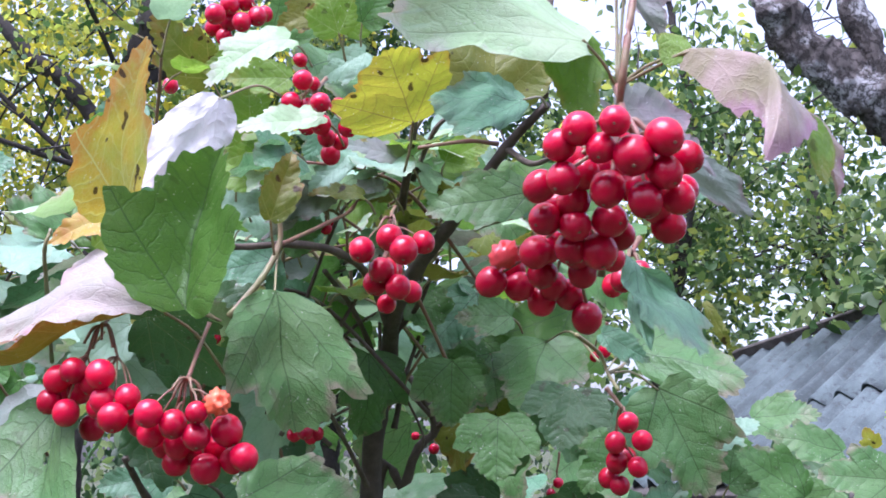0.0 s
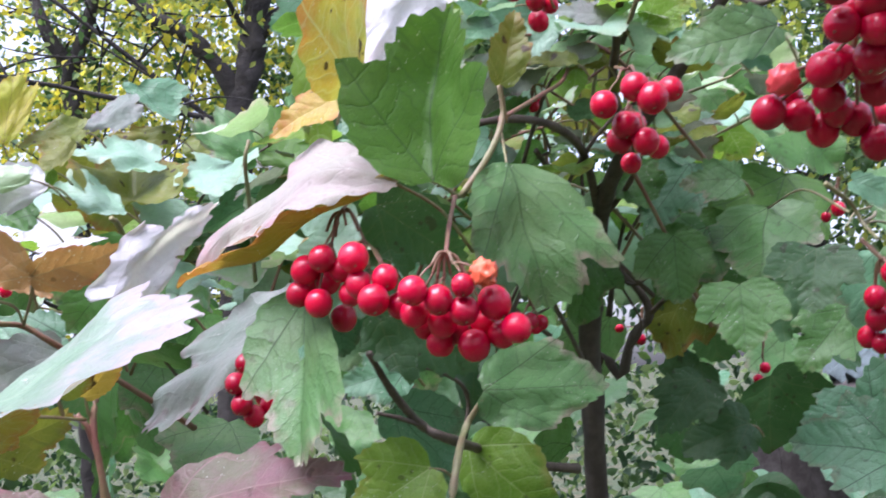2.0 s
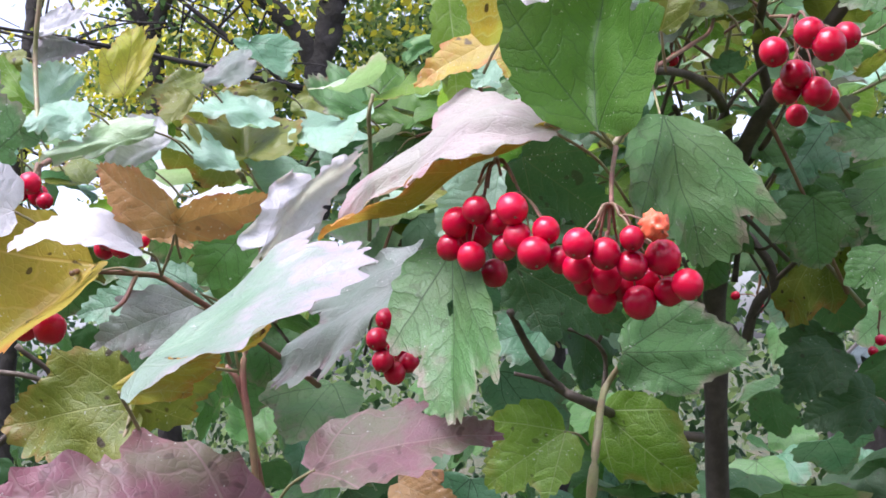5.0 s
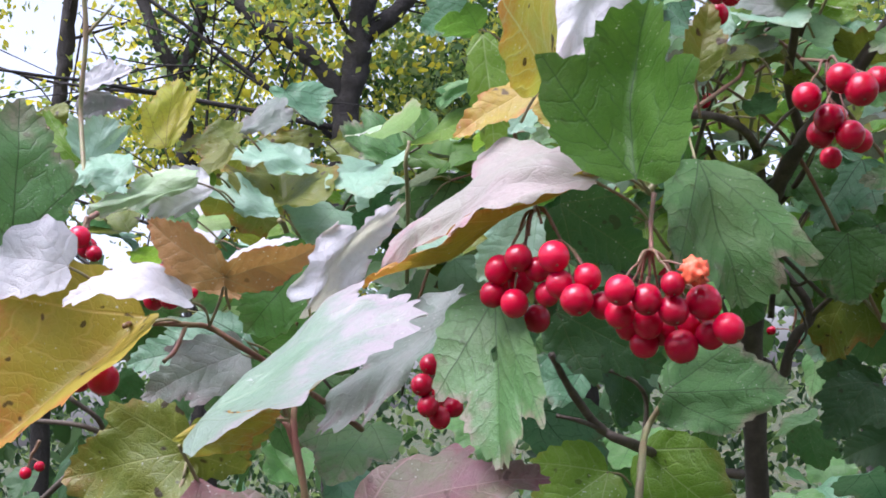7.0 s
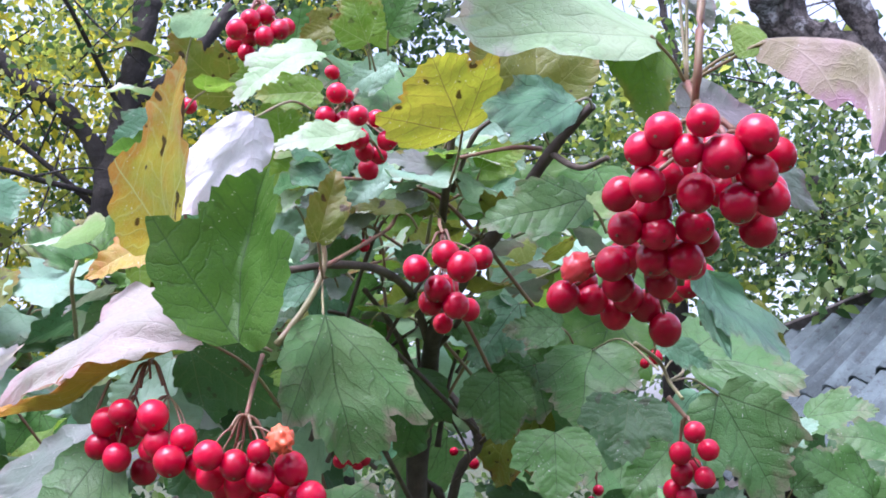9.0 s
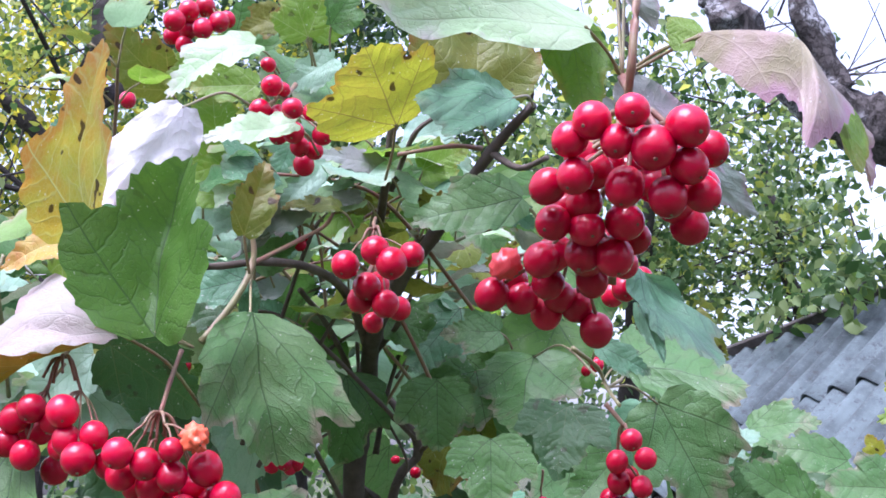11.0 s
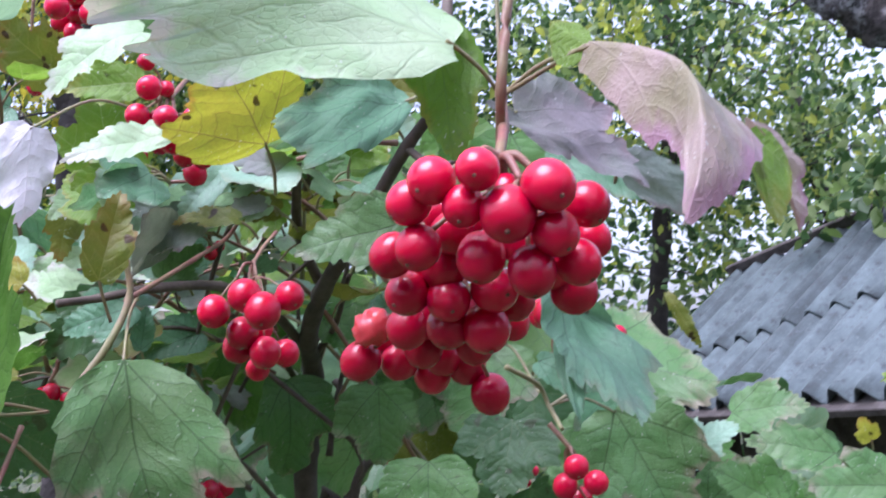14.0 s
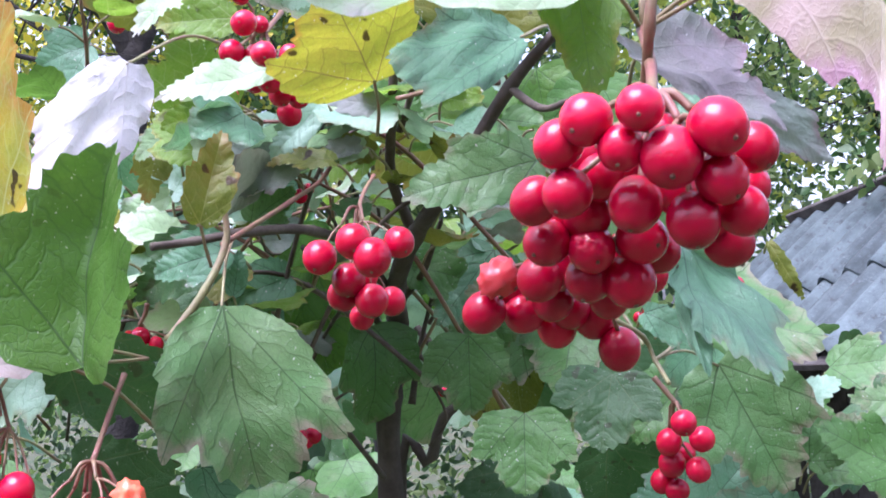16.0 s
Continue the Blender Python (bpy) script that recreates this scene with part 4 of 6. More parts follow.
blade("tired", (-0.1065, 0.4236, 1.5893), (-0.1005, 0.3920, 1.5307), (-0.1272, 0.4071, 1.5585), (-0.0819, 0.3840, 1.5462), node=(-0.0966, 0.4392, 1.6171), lobes=0.9, wave=0.03, hole=(-0.06, 0.36, 0.032), label="hanging green leaf with a hole eaten in it")
blade("pearl", (-0.1441, 0.2864, 1.5534), (-0.0878, 0.3097, 1.5760), (-0.0995, 0.2517, 1.5547), (-0.1153, 0.3271, 1.5893), mid=(-0.1184, 0.2977, 1.5685), node=(-0.1616, 0.3639, 1.5533), base=0.3, lobes=0.75, wave=0.035, torn=0.4, label="large green leaf with a painted pale sheen and pinkish lobes")
blade("lilac", (-0.1513, 0.3648, 1.5920), (-0.1356, 0.4195, 1.6281), (-0.1487, 0.3971, 1.5975), (-0.1489, 0.3840, 1.6177), base=0.45, lobes=1.15, wave=0.05, torn=0.4, label="deeply lobed leaf, pale lilac sky sheen painted in")
blade("tired", (-0.0689, 0.5179, 1.5478), (-0.0187, 0.5510, 1.5450), (-0.0436, 0.5477, 1.5678), (-0.0447, 0.5280, 1.5284), node=(-0.0709, 0.5169, 1.5398), lobes=0.55, wave=0.04, label="dark green leaf with a yellowed tip")
blade("grey", (-0.1473, 0.5017, 1.5980), (-0.2209, 0.4952, 1.5475), (-0.2050, 0.5152, 1.5835), (-0.1870, 0.4833, 1.5503), base=0.5, lobes=1.0, wave=0.04)
blade("amber", (-0.1556, 0.2935, 1.5499), (-0.1089, 0.2663, 1.5567), (-0.1374, 0.2840, 1.5567), (-0.1297, 0.2848, 1.5475), lobes=0.4, wave=0.03)
blade("amber", (-0.1272, 0.2999, 1.5606), (-0.1164, 0.3046, 1.5709), (-0.1275, 0.3040, 1.5694), (-0.1182, 0.3030, 1.5614), lobes=0.4, wave=0.03)
blade("lime", (-0.3586, 0.5206, 1.6979), (-0.3882, 0.5066, 1.7244), (-0.3767, 0.5208, 1.7283), (-0.3737, 0.5045, 1.6978), lobes=0.75, wave=0.06)
blade("mint", (-0.3539, 0.5225, 1.6960), (-0.3480, 0.5318, 1.7220), (-0.3603, 0.5167, 1.7224), (-0.3423, 0.5450, 1.7187), lobes=0.99, wave=0.06, torn=0.4)
blade("mint", (-0.3207, 0.5137, 1.6892), (-0.3467, 0.4945, 1.6841), (-0.3461, 0.5144, 1.6969), (-0.3334, 0.5006, 1.6738), lobes=0.83, wave=0.06, torn=0.4)
blade("silver", (-0.2945, 0.5298, 1.6787), (-0.3395, 0.4998, 1.6639), (-0.3265, 0.5230, 1.6848), (-0.3198, 0.5119, 1.6652), lobes=0.75, wave=0.06)
blade("yellow", (-0.3443, 0.5773, 1.7110), (-0.3443, 0.5927, 1.7564), (-0.3523, 0.5709, 1.7385), (-0.3323, 0.5979, 1.7493), lobes=0.79, wave=0.06)
blade("olive", (-0.3182, 0.6170, 1.7237), (-0.3430, 0.5882, 1.7133), (-0.3338, 0.6104, 1.7312), (-0.3248, 0.5953, 1.7082), lobes=0.99, wave=0.06, torn=0.4)
blade("olive", (-0.3138, 0.5986, 1.7129), (-0.3259, 0.5860, 1.6945), (-0.3324, 0.5923, 1.7109), (-0.3148, 0.5897, 1.6965), lobes=0.91, wave=0.06, torn=0.4)
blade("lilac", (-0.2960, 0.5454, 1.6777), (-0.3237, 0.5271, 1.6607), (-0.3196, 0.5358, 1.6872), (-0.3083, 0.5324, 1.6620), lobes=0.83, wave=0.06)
blade("mint", (-0.3093, 0.6855, 1.7142), (-0.3499, 0.6488, 1.7214), (-0.3396, 0.6827, 1.7351), (-0.3214, 0.6610, 1.7058), lobes=0.91, wave=0.06, torn=0.4)
blade("olive", (-0.3228, 0.6741, 1.6833), (-0.3546, 0.7312, 1.7328), (-0.3518, 0.6490, 1.7146), (-0.2911, 0.6922, 1.7123), lobes=0.75, wave=0.06, torn=0.4)
blade("mint", (-0.3190, 0.6544, 1.6811), (-0.3504, 0.6201, 1.6946), (-0.3502, 0.6503, 1.7095), (-0.3305, 0.6292, 1.6791), lobes=0.91, wave=0.06, torn=0.4)
blade("teal", (-0.3439, 0.7288, 1.7793), (-0.3218, 0.7299, 1.7493), (-0.3440, 0.7195, 1.7685), (-0.3158, 0.7500, 1.7748), lobes=0.91, wave=0.06)
blade("grey", (-0.3269, 0.6949, 1.7579), (-0.3581, 0.6753, 1.7414), (-0.3499, 0.6969, 1.7617), (-0.3352, 0.6840, 1.7368), lobes=0.91, wave=0.06)
blade("tired", (-0.2555, 0.7156, 1.7118), (-0.2884, 0.6905, 1.7322), (-0.2781, 0.7131, 1.7506), (-0.2761, 0.6975, 1.7122), lobes=0.91, wave=0.06)
blade("leafy", (-0.2608, 0.7338, 1.7217), (-0.2167, 0.7406, 1.7068), (-0.2443, 0.7464, 1.7507), (-0.2378, 0.7339, 1.7012), lobes=0.83, wave=0.06)
blade("olive", (-0.3265, 0.7396, 1.7440), (-0.3678, 0.7143, 1.7440), (-0.3501, 0.7301, 1.7526), (-0.3476, 0.7228, 1.7342), lobes=0.91, wave=0.06, torn=0.4)
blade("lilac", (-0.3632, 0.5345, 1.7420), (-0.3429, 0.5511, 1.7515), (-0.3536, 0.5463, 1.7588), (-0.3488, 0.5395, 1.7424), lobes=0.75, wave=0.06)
blade("slate", (-0.3635, 0.5347, 1.7397), (-0.3446, 0.5527, 1.7345), (-0.3582, 0.5470, 1.7414), (-0.3600, 0.5381, 1.7230), lobes=0.75, wave=0.06)
blade("dark", (-0.3342, 0.7455, 1.6788), (-0.2804, 0.7853, 1.6838), (-0.3122, 0.7718, 1.7007), (-0.3082, 0.7564, 1.6664), lobes=0.95, wave=0.06)
blade("dark", (-0.2860, 0.8063, 1.6720), (-0.3346, 0.7835, 1.7139), (-0.2935, 0.8102, 1.7028), (-0.3201, 0.7832, 1.6745), lobes=0.75, wave=0.06)
blade("pink", (-0.3337, 0.4483, 1.6640), (-0.3197, 0.4489, 1.6972), (-0.3344, 0.4452, 1.6856), (-0.3273, 0.4590, 1.6815), lobes=0.75, wave=0.06)
blade("lime", (-0.3438, 0.8431, 1.7235), (-0.3911, 0.8240, 1.7415), (-0.3703, 0.8415, 1.7454), (-0.3695, 0.8348, 1.7173), lobes=0.75, wave=0.06)
blade("tired", (-0.4215, 0.6046, 1.7027), (-0.4501, 0.6113, 1.7367), (-0.4429, 0.5958, 1.7118), (-0.4281, 0.6203, 1.7274), lobes=0.75, wave=0.06)
blade("olive", (-0.4562, 0.6370, 1.7684), (-0.4898, 0.6276, 1.7499), (-0.4838, 0.6378, 1.7697), (-0.4725, 0.6337, 1.7500), lobes=0.75, wave=0.06, torn=0.4)
blade("silver", (-0.2336, 0.6768, 1.6594), (-0.2438, 0.6706, 1.6792), (-0.2459, 0.6718, 1.6641), (-0.2338, 0.6854, 1.6743), lobes=0.75, wave=0.06)
blade("lime", (-0.2604, 0.7698, 1.6926), (-0.2394, 0.7711, 1.6583), (-0.2635, 0.7718, 1.6695), (-0.2359, 0.7798, 1.6823), lobes=0.75, wave=0.06)
blade("green", (-0.3382, 0.5953, 1.6723), (-0.3872, 0.5962, 1.6963), (-0.3681, 0.6027, 1.6977), (-0.3626, 0.5868, 1.6716), lobes=0.75, wave=0.06)
blade("teal", (-0.3832, 0.5359, 1.6782), (-0.4066, 0.5253, 1.6957), (-0.4016, 0.5372, 1.6998), (-0.4001, 0.5296, 1.6799), lobes=0.75, wave=0.06)
blade("lime", (-0.3258, 0.5965, 1.6967), (-0.3401, 0.5719, 1.6826), (-0.3408, 0.5910, 1.6983), (-0.3312, 0.5859, 1.6814), lobes=0.75, wave=0.06)
blade("olive", (-0.3361, 0.7907, 1.7362), (-0.3046, 0.8083, 1.7682), (-0.3370, 0.7975, 1.7631), (-0.3041, 0.8014, 1.7412), lobes=0.75, wave=0.06, torn=0.4)
blade("gold", (-0.3166, 0.7472, 1.7133), (-0.3264, 0.7424, 1.7229), (-0.3244, 0.7441, 1.7157), (-0.3185, 0.7455, 1.7213), lobes=0.2)
blade("gold", (-0.3166, 0.7472, 1.7133), (-0.3099, 0.7484, 1.7220), (-0.3171, 0.7460, 1.7211), (-0.3100, 0.7492, 1.7157), lobes=0.2)
blade("gold", (-0.3166, 0.7472, 1.7133), (-0.3230, 0.7458, 1.7069), (-0.3250, 0.7444, 1.7118), (-0.3176, 0.7478, 1.7064), lobes=0.2)
blade("yellow", (0.1085, 0.3953, 1.7441), (0.0982, 0.3791, 1.7130), (0.0901, 0.3852, 1.7323), (0.1077, 0.3979, 1.7283), node=(0.1072, 0.3815, 1.6834), lobes=0.4, wave=0.03)
blade("silver", (0.1154, 0.3958, 1.7452), (0.1127, 0.3705, 1.7127), (0.1056, 0.3775, 1.7274), (0.1205, 0.3793, 1.7255), node=(0.1072, 0.3815, 1.6834), lobes=0.3, wave=0.03)
blade("slate", (0.1133, 0.5030, 1.7735), (0.1268, 0.4997, 1.7414), (0.1157, 0.5057, 1.7591), (0.1321, 0.4971, 1.7597), node=(0.1045, 0.5101, 1.7861), lobes=0.6, wave=0.04, torn=0.3)
leaf("olive", (0.0503, 0.5139, 1.7214), (0.0556, 0.5181, 1.7669), (0.33, -0.94, 0.05), 1.25, node=(0.0545, 0.5342, 1.7081), lobes=0.5)
leaf("olive", (0.0359, 0.5208, 1.7340), (0.0319, 0.5261, 1.7651), (-0.26, -0.96, 0.13), 0.90, lobes=0.5)
leaf("orange", (-0.0873, 0.4541, 1.6718), (-0.1213, 0.4382, 1.6532), (0.16, -0.88, 0.45), 0.42, lobes=0.3)
leaf("lime", (-0.1202, 0.4861, 1.7065), (-0.1203, 0.4867, 1.6494), (0.47, -0.88, -0.01), 0.34, lobes=0.1, curl=20)
leaf("silver", (-0.0533, 0.5455, 1.7729), (-0.0924, 0.5324, 1.7462), (-0.02, -0.89, 0.46), 0.50, droop=45)
leaf("lime", (-0.0481, 0.5282, 1.7457), (-0.0786, 0.5231, 1.7464), (0.17, -0.98, 0.12), 0.55)
leaf("olive", (-0.1167, 0.6038, 1.7754), (-0.1427, 0.5825, 1.8067), (0.14, -0.87, -0.48), 0.75)
leaf("lime", (-0.0287, 0.5492, 1.7745), (-0.0344, 0.5438, 1.7997), (0.02, -0.98, -0.20), 0.90)
leaf("green", (-0.0245, 0.5812, 1.7921), (-0.0087, 0.5802, 1.8123), (0.15, -0.97, -0.17), 0.90)
leaf("olive", (-0.0535, 0.5969, 1.8070), (-0.0753, 0.5949, 1.7984), (0.11, -0.99, -0.06), 0.80)
leaf("silver", (-0.0214, 0.4897, 1.7138), (-0.0563, 0.4722, 1.7046), (0.28, -0.82, 0.49), 0.42, droop=20, lobes=0.7)
leaf("lime", (-0.0496, 0.5299, 1.7133), (-0.0800, 0.5245, 1.7067), (0.21, -0.97, -0.16), 0.65, lobes=0.5)
leaf("tired", (0.0700, 0.4634, 1.6675), (0.0300, 0.4525, 1.6600), (0.20, -0.94, 0.29), 0.62, droop=20, lobes=0.6)
leaf("olive", (-0.1830, 0.3392, 1.5472), (-0.2248, 0.3309, 1.5424), (0.18, -0.97, 0.14), 0.95, node=(-0.1860, 0.3340, 1.5313), droop=10, wave=0.05)
leaf("olive", (-0.1806, 0.3365, 1.5467), (-0.1619, 0.3576, 1.5554), (0.76, -0.51, -0.40), 0.85, droop=10)
leaf("orange", (-0.1611, 0.3633, 1.5605), (-0.1474, 0.3664, 1.5753), (0.65, -0.60, -0.47), 0.50, lobes=0.2)
leaf("rust", (-0.1921, 0.3829, 1.6057), (-0.2218, 0.3814, 1.6304), (-0.13, -0.97, -0.22), 0.55, node=(-0.2241, 0.4208, 1.5928), lobes=0.4, droop=20)
leaf("rust", (-0.1921, 0.3829, 1.6057), (-0.1596, 0.3936, 1.6128), (0.36, -0.68, -0.63), 0.50, lobes=0.4, droop=20)
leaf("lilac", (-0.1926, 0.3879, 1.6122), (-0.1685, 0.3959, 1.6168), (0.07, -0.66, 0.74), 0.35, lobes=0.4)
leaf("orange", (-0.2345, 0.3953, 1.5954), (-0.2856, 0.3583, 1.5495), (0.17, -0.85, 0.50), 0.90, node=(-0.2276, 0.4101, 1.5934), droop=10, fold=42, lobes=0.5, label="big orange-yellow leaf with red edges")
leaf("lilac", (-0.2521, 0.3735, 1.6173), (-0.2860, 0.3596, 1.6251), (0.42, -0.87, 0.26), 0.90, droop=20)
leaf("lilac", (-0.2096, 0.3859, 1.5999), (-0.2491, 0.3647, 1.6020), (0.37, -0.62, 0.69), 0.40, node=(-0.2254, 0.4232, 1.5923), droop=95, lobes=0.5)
leaf("rust", (-0.2243, 0.3966, 1.6129), (-0.2003, 0.4075, 1.5997), (0.56, -0.72, 0.41), 0.30, lobes=0.3)
leaf("tired", (-0.2701, 0.3653, 1.6275), (-0.2672, 0.3707, 1.6825), (0.79, -0.61, 0.02), 0.70, lobes=0.5)
leaf("green", (-0.2036, 0.4723, 1.6226), (-0.2345, 0.4649, 1.5919), (0.35, -0.93, -0.13), 0.95)
leaf("purple", (-0.1537, 0.3946, 1.5188), (-0.0895, 0.4106, 1.5251), (0.09, -0.66, 0.75), 0.50, node=(-0.1718, 0.4016, 1.5057), droop=20, label="wine-purple leaf")
leaf("purple", (-0.1290, 0.3149, 1.5032), (-0.1869, 0.2799, 1.5279), (0.58, -0.52, 0.63), 0.65, droop=20, wave=0.05)
leaf("green", (-0.1707, 0.3212, 1.5296), (-0.1353, 0.3240, 1.5088), (0.43, -0.62, 0.66), 0.60, lobes=0.4)
leaf("rust", (-0.1416, 0.4410, 1.5080), (-0.1172, 0.4389, 1.4965), (0.12, -0.90, 0.42), 0.70)
leaf("lime", (-0.0969, 0.5222, 1.5178), (-0.1311, 0.5125, 1.4971), (0.15, -0.97, 0.21), 0.95)
leaf("lime", (-0.0890, 0.5602, 1.5229), (-0.0494, 0.5545, 1.4865), (-0.12, -0.99, 0.02), 0.75, lobes=0.3, curl=60, droop=30, label="yellow-green leaf with pale blotches")
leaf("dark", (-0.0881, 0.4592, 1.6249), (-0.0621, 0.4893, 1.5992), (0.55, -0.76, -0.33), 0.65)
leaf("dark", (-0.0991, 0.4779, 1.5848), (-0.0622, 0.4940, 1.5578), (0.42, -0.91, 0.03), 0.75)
leaf("mint", (-0.1013, 0.4725, 1.6241), (-0.1304, 0.4767, 1.6020), (-0.12, -0.99, -0.03), 0.75)
leaf("teal", (-0.2359, 0.4647, 1.5896), (-0.2842, 0.4483, 1.5834), (0.25, -0.88, 0.41), 0.60)
leaf("grey", (-0.2258, 0.4453, 1.5824), (-0.2595, 0.4231, 1.5675), (0.44, -0.85, 0.28), 0.60)
leaf("tired", (0.0478, 0.5979, 1.6347), (0.0194, 0.5933, 1.6348), (0.15, -0.94, 0.32), 0.75)
leaf("green", (0.0099, 0.6409, 1.6168), (0.0092, 0.6359, 1.5800), (-0.01, -0.99, 0.14), 1.10)
leaf("green", (0.0412, 0.5829, 1.5838), (0.0405, 0.5711, 1.5523), (0.05, -0.94, 0.35), 1.15)
leaf("dark", (0.0771, 0.5922, 1.5963), (0.0706, 0.5792, 1.5667), (0.07, -0.92, 0.39), 1.20)
leaf("tired", (0.1194, 0.6048, 1.5961), (0.1419, 0.6065, 1.5425), (0.14, -0.99, 0.03), 0.85, node=(0.0969, 0.5656, 1.6023))
leaf("teal", (0.0942, 0.5506, 1.6196), (0.1154, 0.5564, 1.6062), (0.37, -0.91, 0.19), 0.55)
leaf("tired", (0.2180, 0.6843, 1.5623), (0.1764, 0.6756, 1.5731), (0.30, -0.82, 0.48), 0.55)
leaf("tired", (0.1551, 0.6654, 1.5465), (0.1801, 0.6662, 1.5648), (-0.27, -0.88, 0.40), 0.80)
leaf("green", (0.1937, 0.6614, 1.5394), (0.1581, 0.6513, 1.5638), (0.43, -0.86, 0.27), 0.70)
leaf("tired", (0.2399, 0.6675, 1.5471), (0.2002, 0.6604, 1.5510), (0.20, -0.89, 0.41), 0.80)
leaf("lime", (-0.0659, 0.5338, 1.6979), (-0.0878, 0.5387, 1.7152), (0.09, -0.92, 0.38), 0.90)
leaf("grey", (-0.0333, 0.5510, 1.6956), (-0.0607, 0.5379, 1.6796), (0.23, -0.91, 0.35), 0.60)
leaf("mint", (-0.0230, 0.5494, 1.7136), (-0.0407, 0.5491, 1.6993), (-0.04, -1.00, 0.08), 0.70)
leaf("olive", (-0.0279, 0.4360, 1.6576), (-0.0204, 0.4408, 1.6854), (0.47, -0.88, 0.03), 0.50, lobes=0.4, fold=20)
leaf("olive", (-0.0050, 0.5561, 1.6922), (-0.0327, 0.5509, 1.6964), (0.21, -0.95, 0.22), 0.45)
leaf("grey", (0.0050, 0.5437, 1.7064), (-0.0267, 0.5370, 1.7152), (0.28, -0.90, 0.34), 0.35)
leaf("green", (-0.0067, 0.5632, 1.7155), (0.0151, 0.5683, 1.7066), (0.32, -0.91, 0.25), 0.80)
leaf("teal", (-0.0544, 0.5200, 1.6566), (-0.0831, 0.5166, 1.6496), (0.06, -0.97, 0.22), 0.70)
leaf("teal", (-0.1026, 0.5178, 1.5604), (-0.1287, 0.5031, 1.5552), (0.40, -0.84, 0.37), 0.80)
leaf("mint", (-0.0853, 0.5445, 1.6846), (-0.0575, 0.5474, 1.6934), (-0.00, -0.95, 0.32), 0.60)
leaf("silver", (-0.0754, 0.5327, 1.6955), (-0.0589, 0.5340, 1.7031), (-0.04, -0.96, 0.26), 0.70)
leaf("lime", (-0.0824, 0.5606, 1.7258), (-0.0723, 0.5664, 1.7029), (0.41, -0.91, -0.05), 0.80)
leaf("olive", (-0.0975, 0.5612, 1.7092), (-0.1074, 0.5641, 1.6839), (0.18, -0.97, -0.18), 0.60)
leaf("mint", (-0.0250, 0.5465, 1.7097), (-0.0439, 0.5443, 1.6912), (0.07, -1.00, 0.04), 0.60)
leaf("grey", (-0.0498, 0.5652, 1.7009), (-0.0804, 0.5597, 1.6947), (0.11, -0.94, 0.31), 0.55)
leaf("lilac", (-0.0424, 0.5563, 1.6886), (-0.0679, 0.5519, 1.6811), (0.04, -0.92, 0.39), 0.45)
leaf("olive", (-0.0129, 0.5280, 1.6861), (-0.0379, 0.5230, 1.6867), (0.17, -0.79, 0.60), 0.40, droop=40)
leaf("grey", (-0.0059, 0.5402, 1.6933), (-0.0244, 0.5369, 1.6891), (0.05, -0.88, 0.48), 0.50)
leaf("teal", (-0.0522, 0.6000, 1.6900), (-0.0700, 0.5976, 1.6758), (0.12, -0.99, 0.01), 0.80)
leaf("teal", (-0.0550, 0.5236, 1.6398), (-0.0506, 0.5230, 1.6567), (0.38, -0.91, -0.13), 0.55, lobes=0.2)
leaf("lime", (-0.0740, 0.5519, 1.7144), (-0.0743, 0.5447, 1.7539), (0.20, -0.96, -0.17), 1.00, label="pale green leaf with whitish veins")
leaf("lime", (-0.0392, 0.6003, 1.7953), (-0.0252, 0.5978, 1.8215), (0.12, -0.98, -0.16), 1.00)
leaf("olive", (-0.0398, 0.5893, 1.7921), (-0.0472, 0.5838, 1.8159), (0.23, -0.96, -0.15), 0.85)
leaf("mint", (-0.0327, 0.6251, 1.7915), (-0.0607, 0.6234, 1.7762), (0.07, -1.00, -0.01), 0.60)
leaf("green", (-0.0844, 0.6150, 1.8010), (-0.0548, 0.6163, 1.8201), (0.08, -0.99, -0.06), 0.90)
leaf("lime", (-0.0912, 0.5938, 1.7852), (-0.1159, 0.5916, 1.7752), (0.10, -0.99, -0.04), 0.70)
leaf("teal", (-0.0557, 0.5898, 1.6488), (-0.0846, 0.5867, 1.6399), (0.05, -0.98, 0.18), 0.70)
leaf("green", (-0.0174, 0.6529, 1.6519), (0.0150, 0.6603, 1.6402), (0.28, -0.94, 0.20), 0.80)
leaf("mint", (-0.0479, 0.6153, 1.7050), (-0.0522, 0.6194, 1.6787), (0.22, -0.96, -0.18), 0.50, lobes=0.2)
leaf("green", (-0.0232, 0.5948, 1.7130), (0.0144, 0.5999, 1.7186), (0.09, -0.96, 0.28), 0.60)
leaf("lime", (0.0118, 0.6215, 1.7240), (0.0365, 0.6237, 1.7340), (0.08, -1.00, 0.02), 0.80)
leaf("teal", (0.0567, 0.5771, 1.6915), (0.0689, 0.5812, 1.6798), (0.33, -0.95, 0.01), 0.80)
leaf("lime", (0.3548, 0.9208, 1.6246), (0.2949, 0.9174, 1.6079), (-0.06, -0.92, 0.39), 0.50, label="variegated yellow-green leaf by the shed")
leaf("lime", (0.3546, 0.9444, 1.6056), (0.2928, 0.9415, 1.5846), (-0.13, -0.86, 0.49), 0.40)
leaf("olive", (0.3447, 1.0113, 1.6857), (0.3658, 1.0227, 1.6320), (0.01, -0.98, -0.21), 0.60)
leaf("yellow", (0.2434, 0.7291, 1.5636), (0.2386, 0.7265, 1.5758), (0.10, -0.98, -0.17), 0.90)
leaf("olive", (0.1495, 0.6769, 1.6469), (0.1628, 0.6826, 1.6185), (0.03, -0.99, -0.17), 0.22, droop=50, curl=60, lobes=0.2)
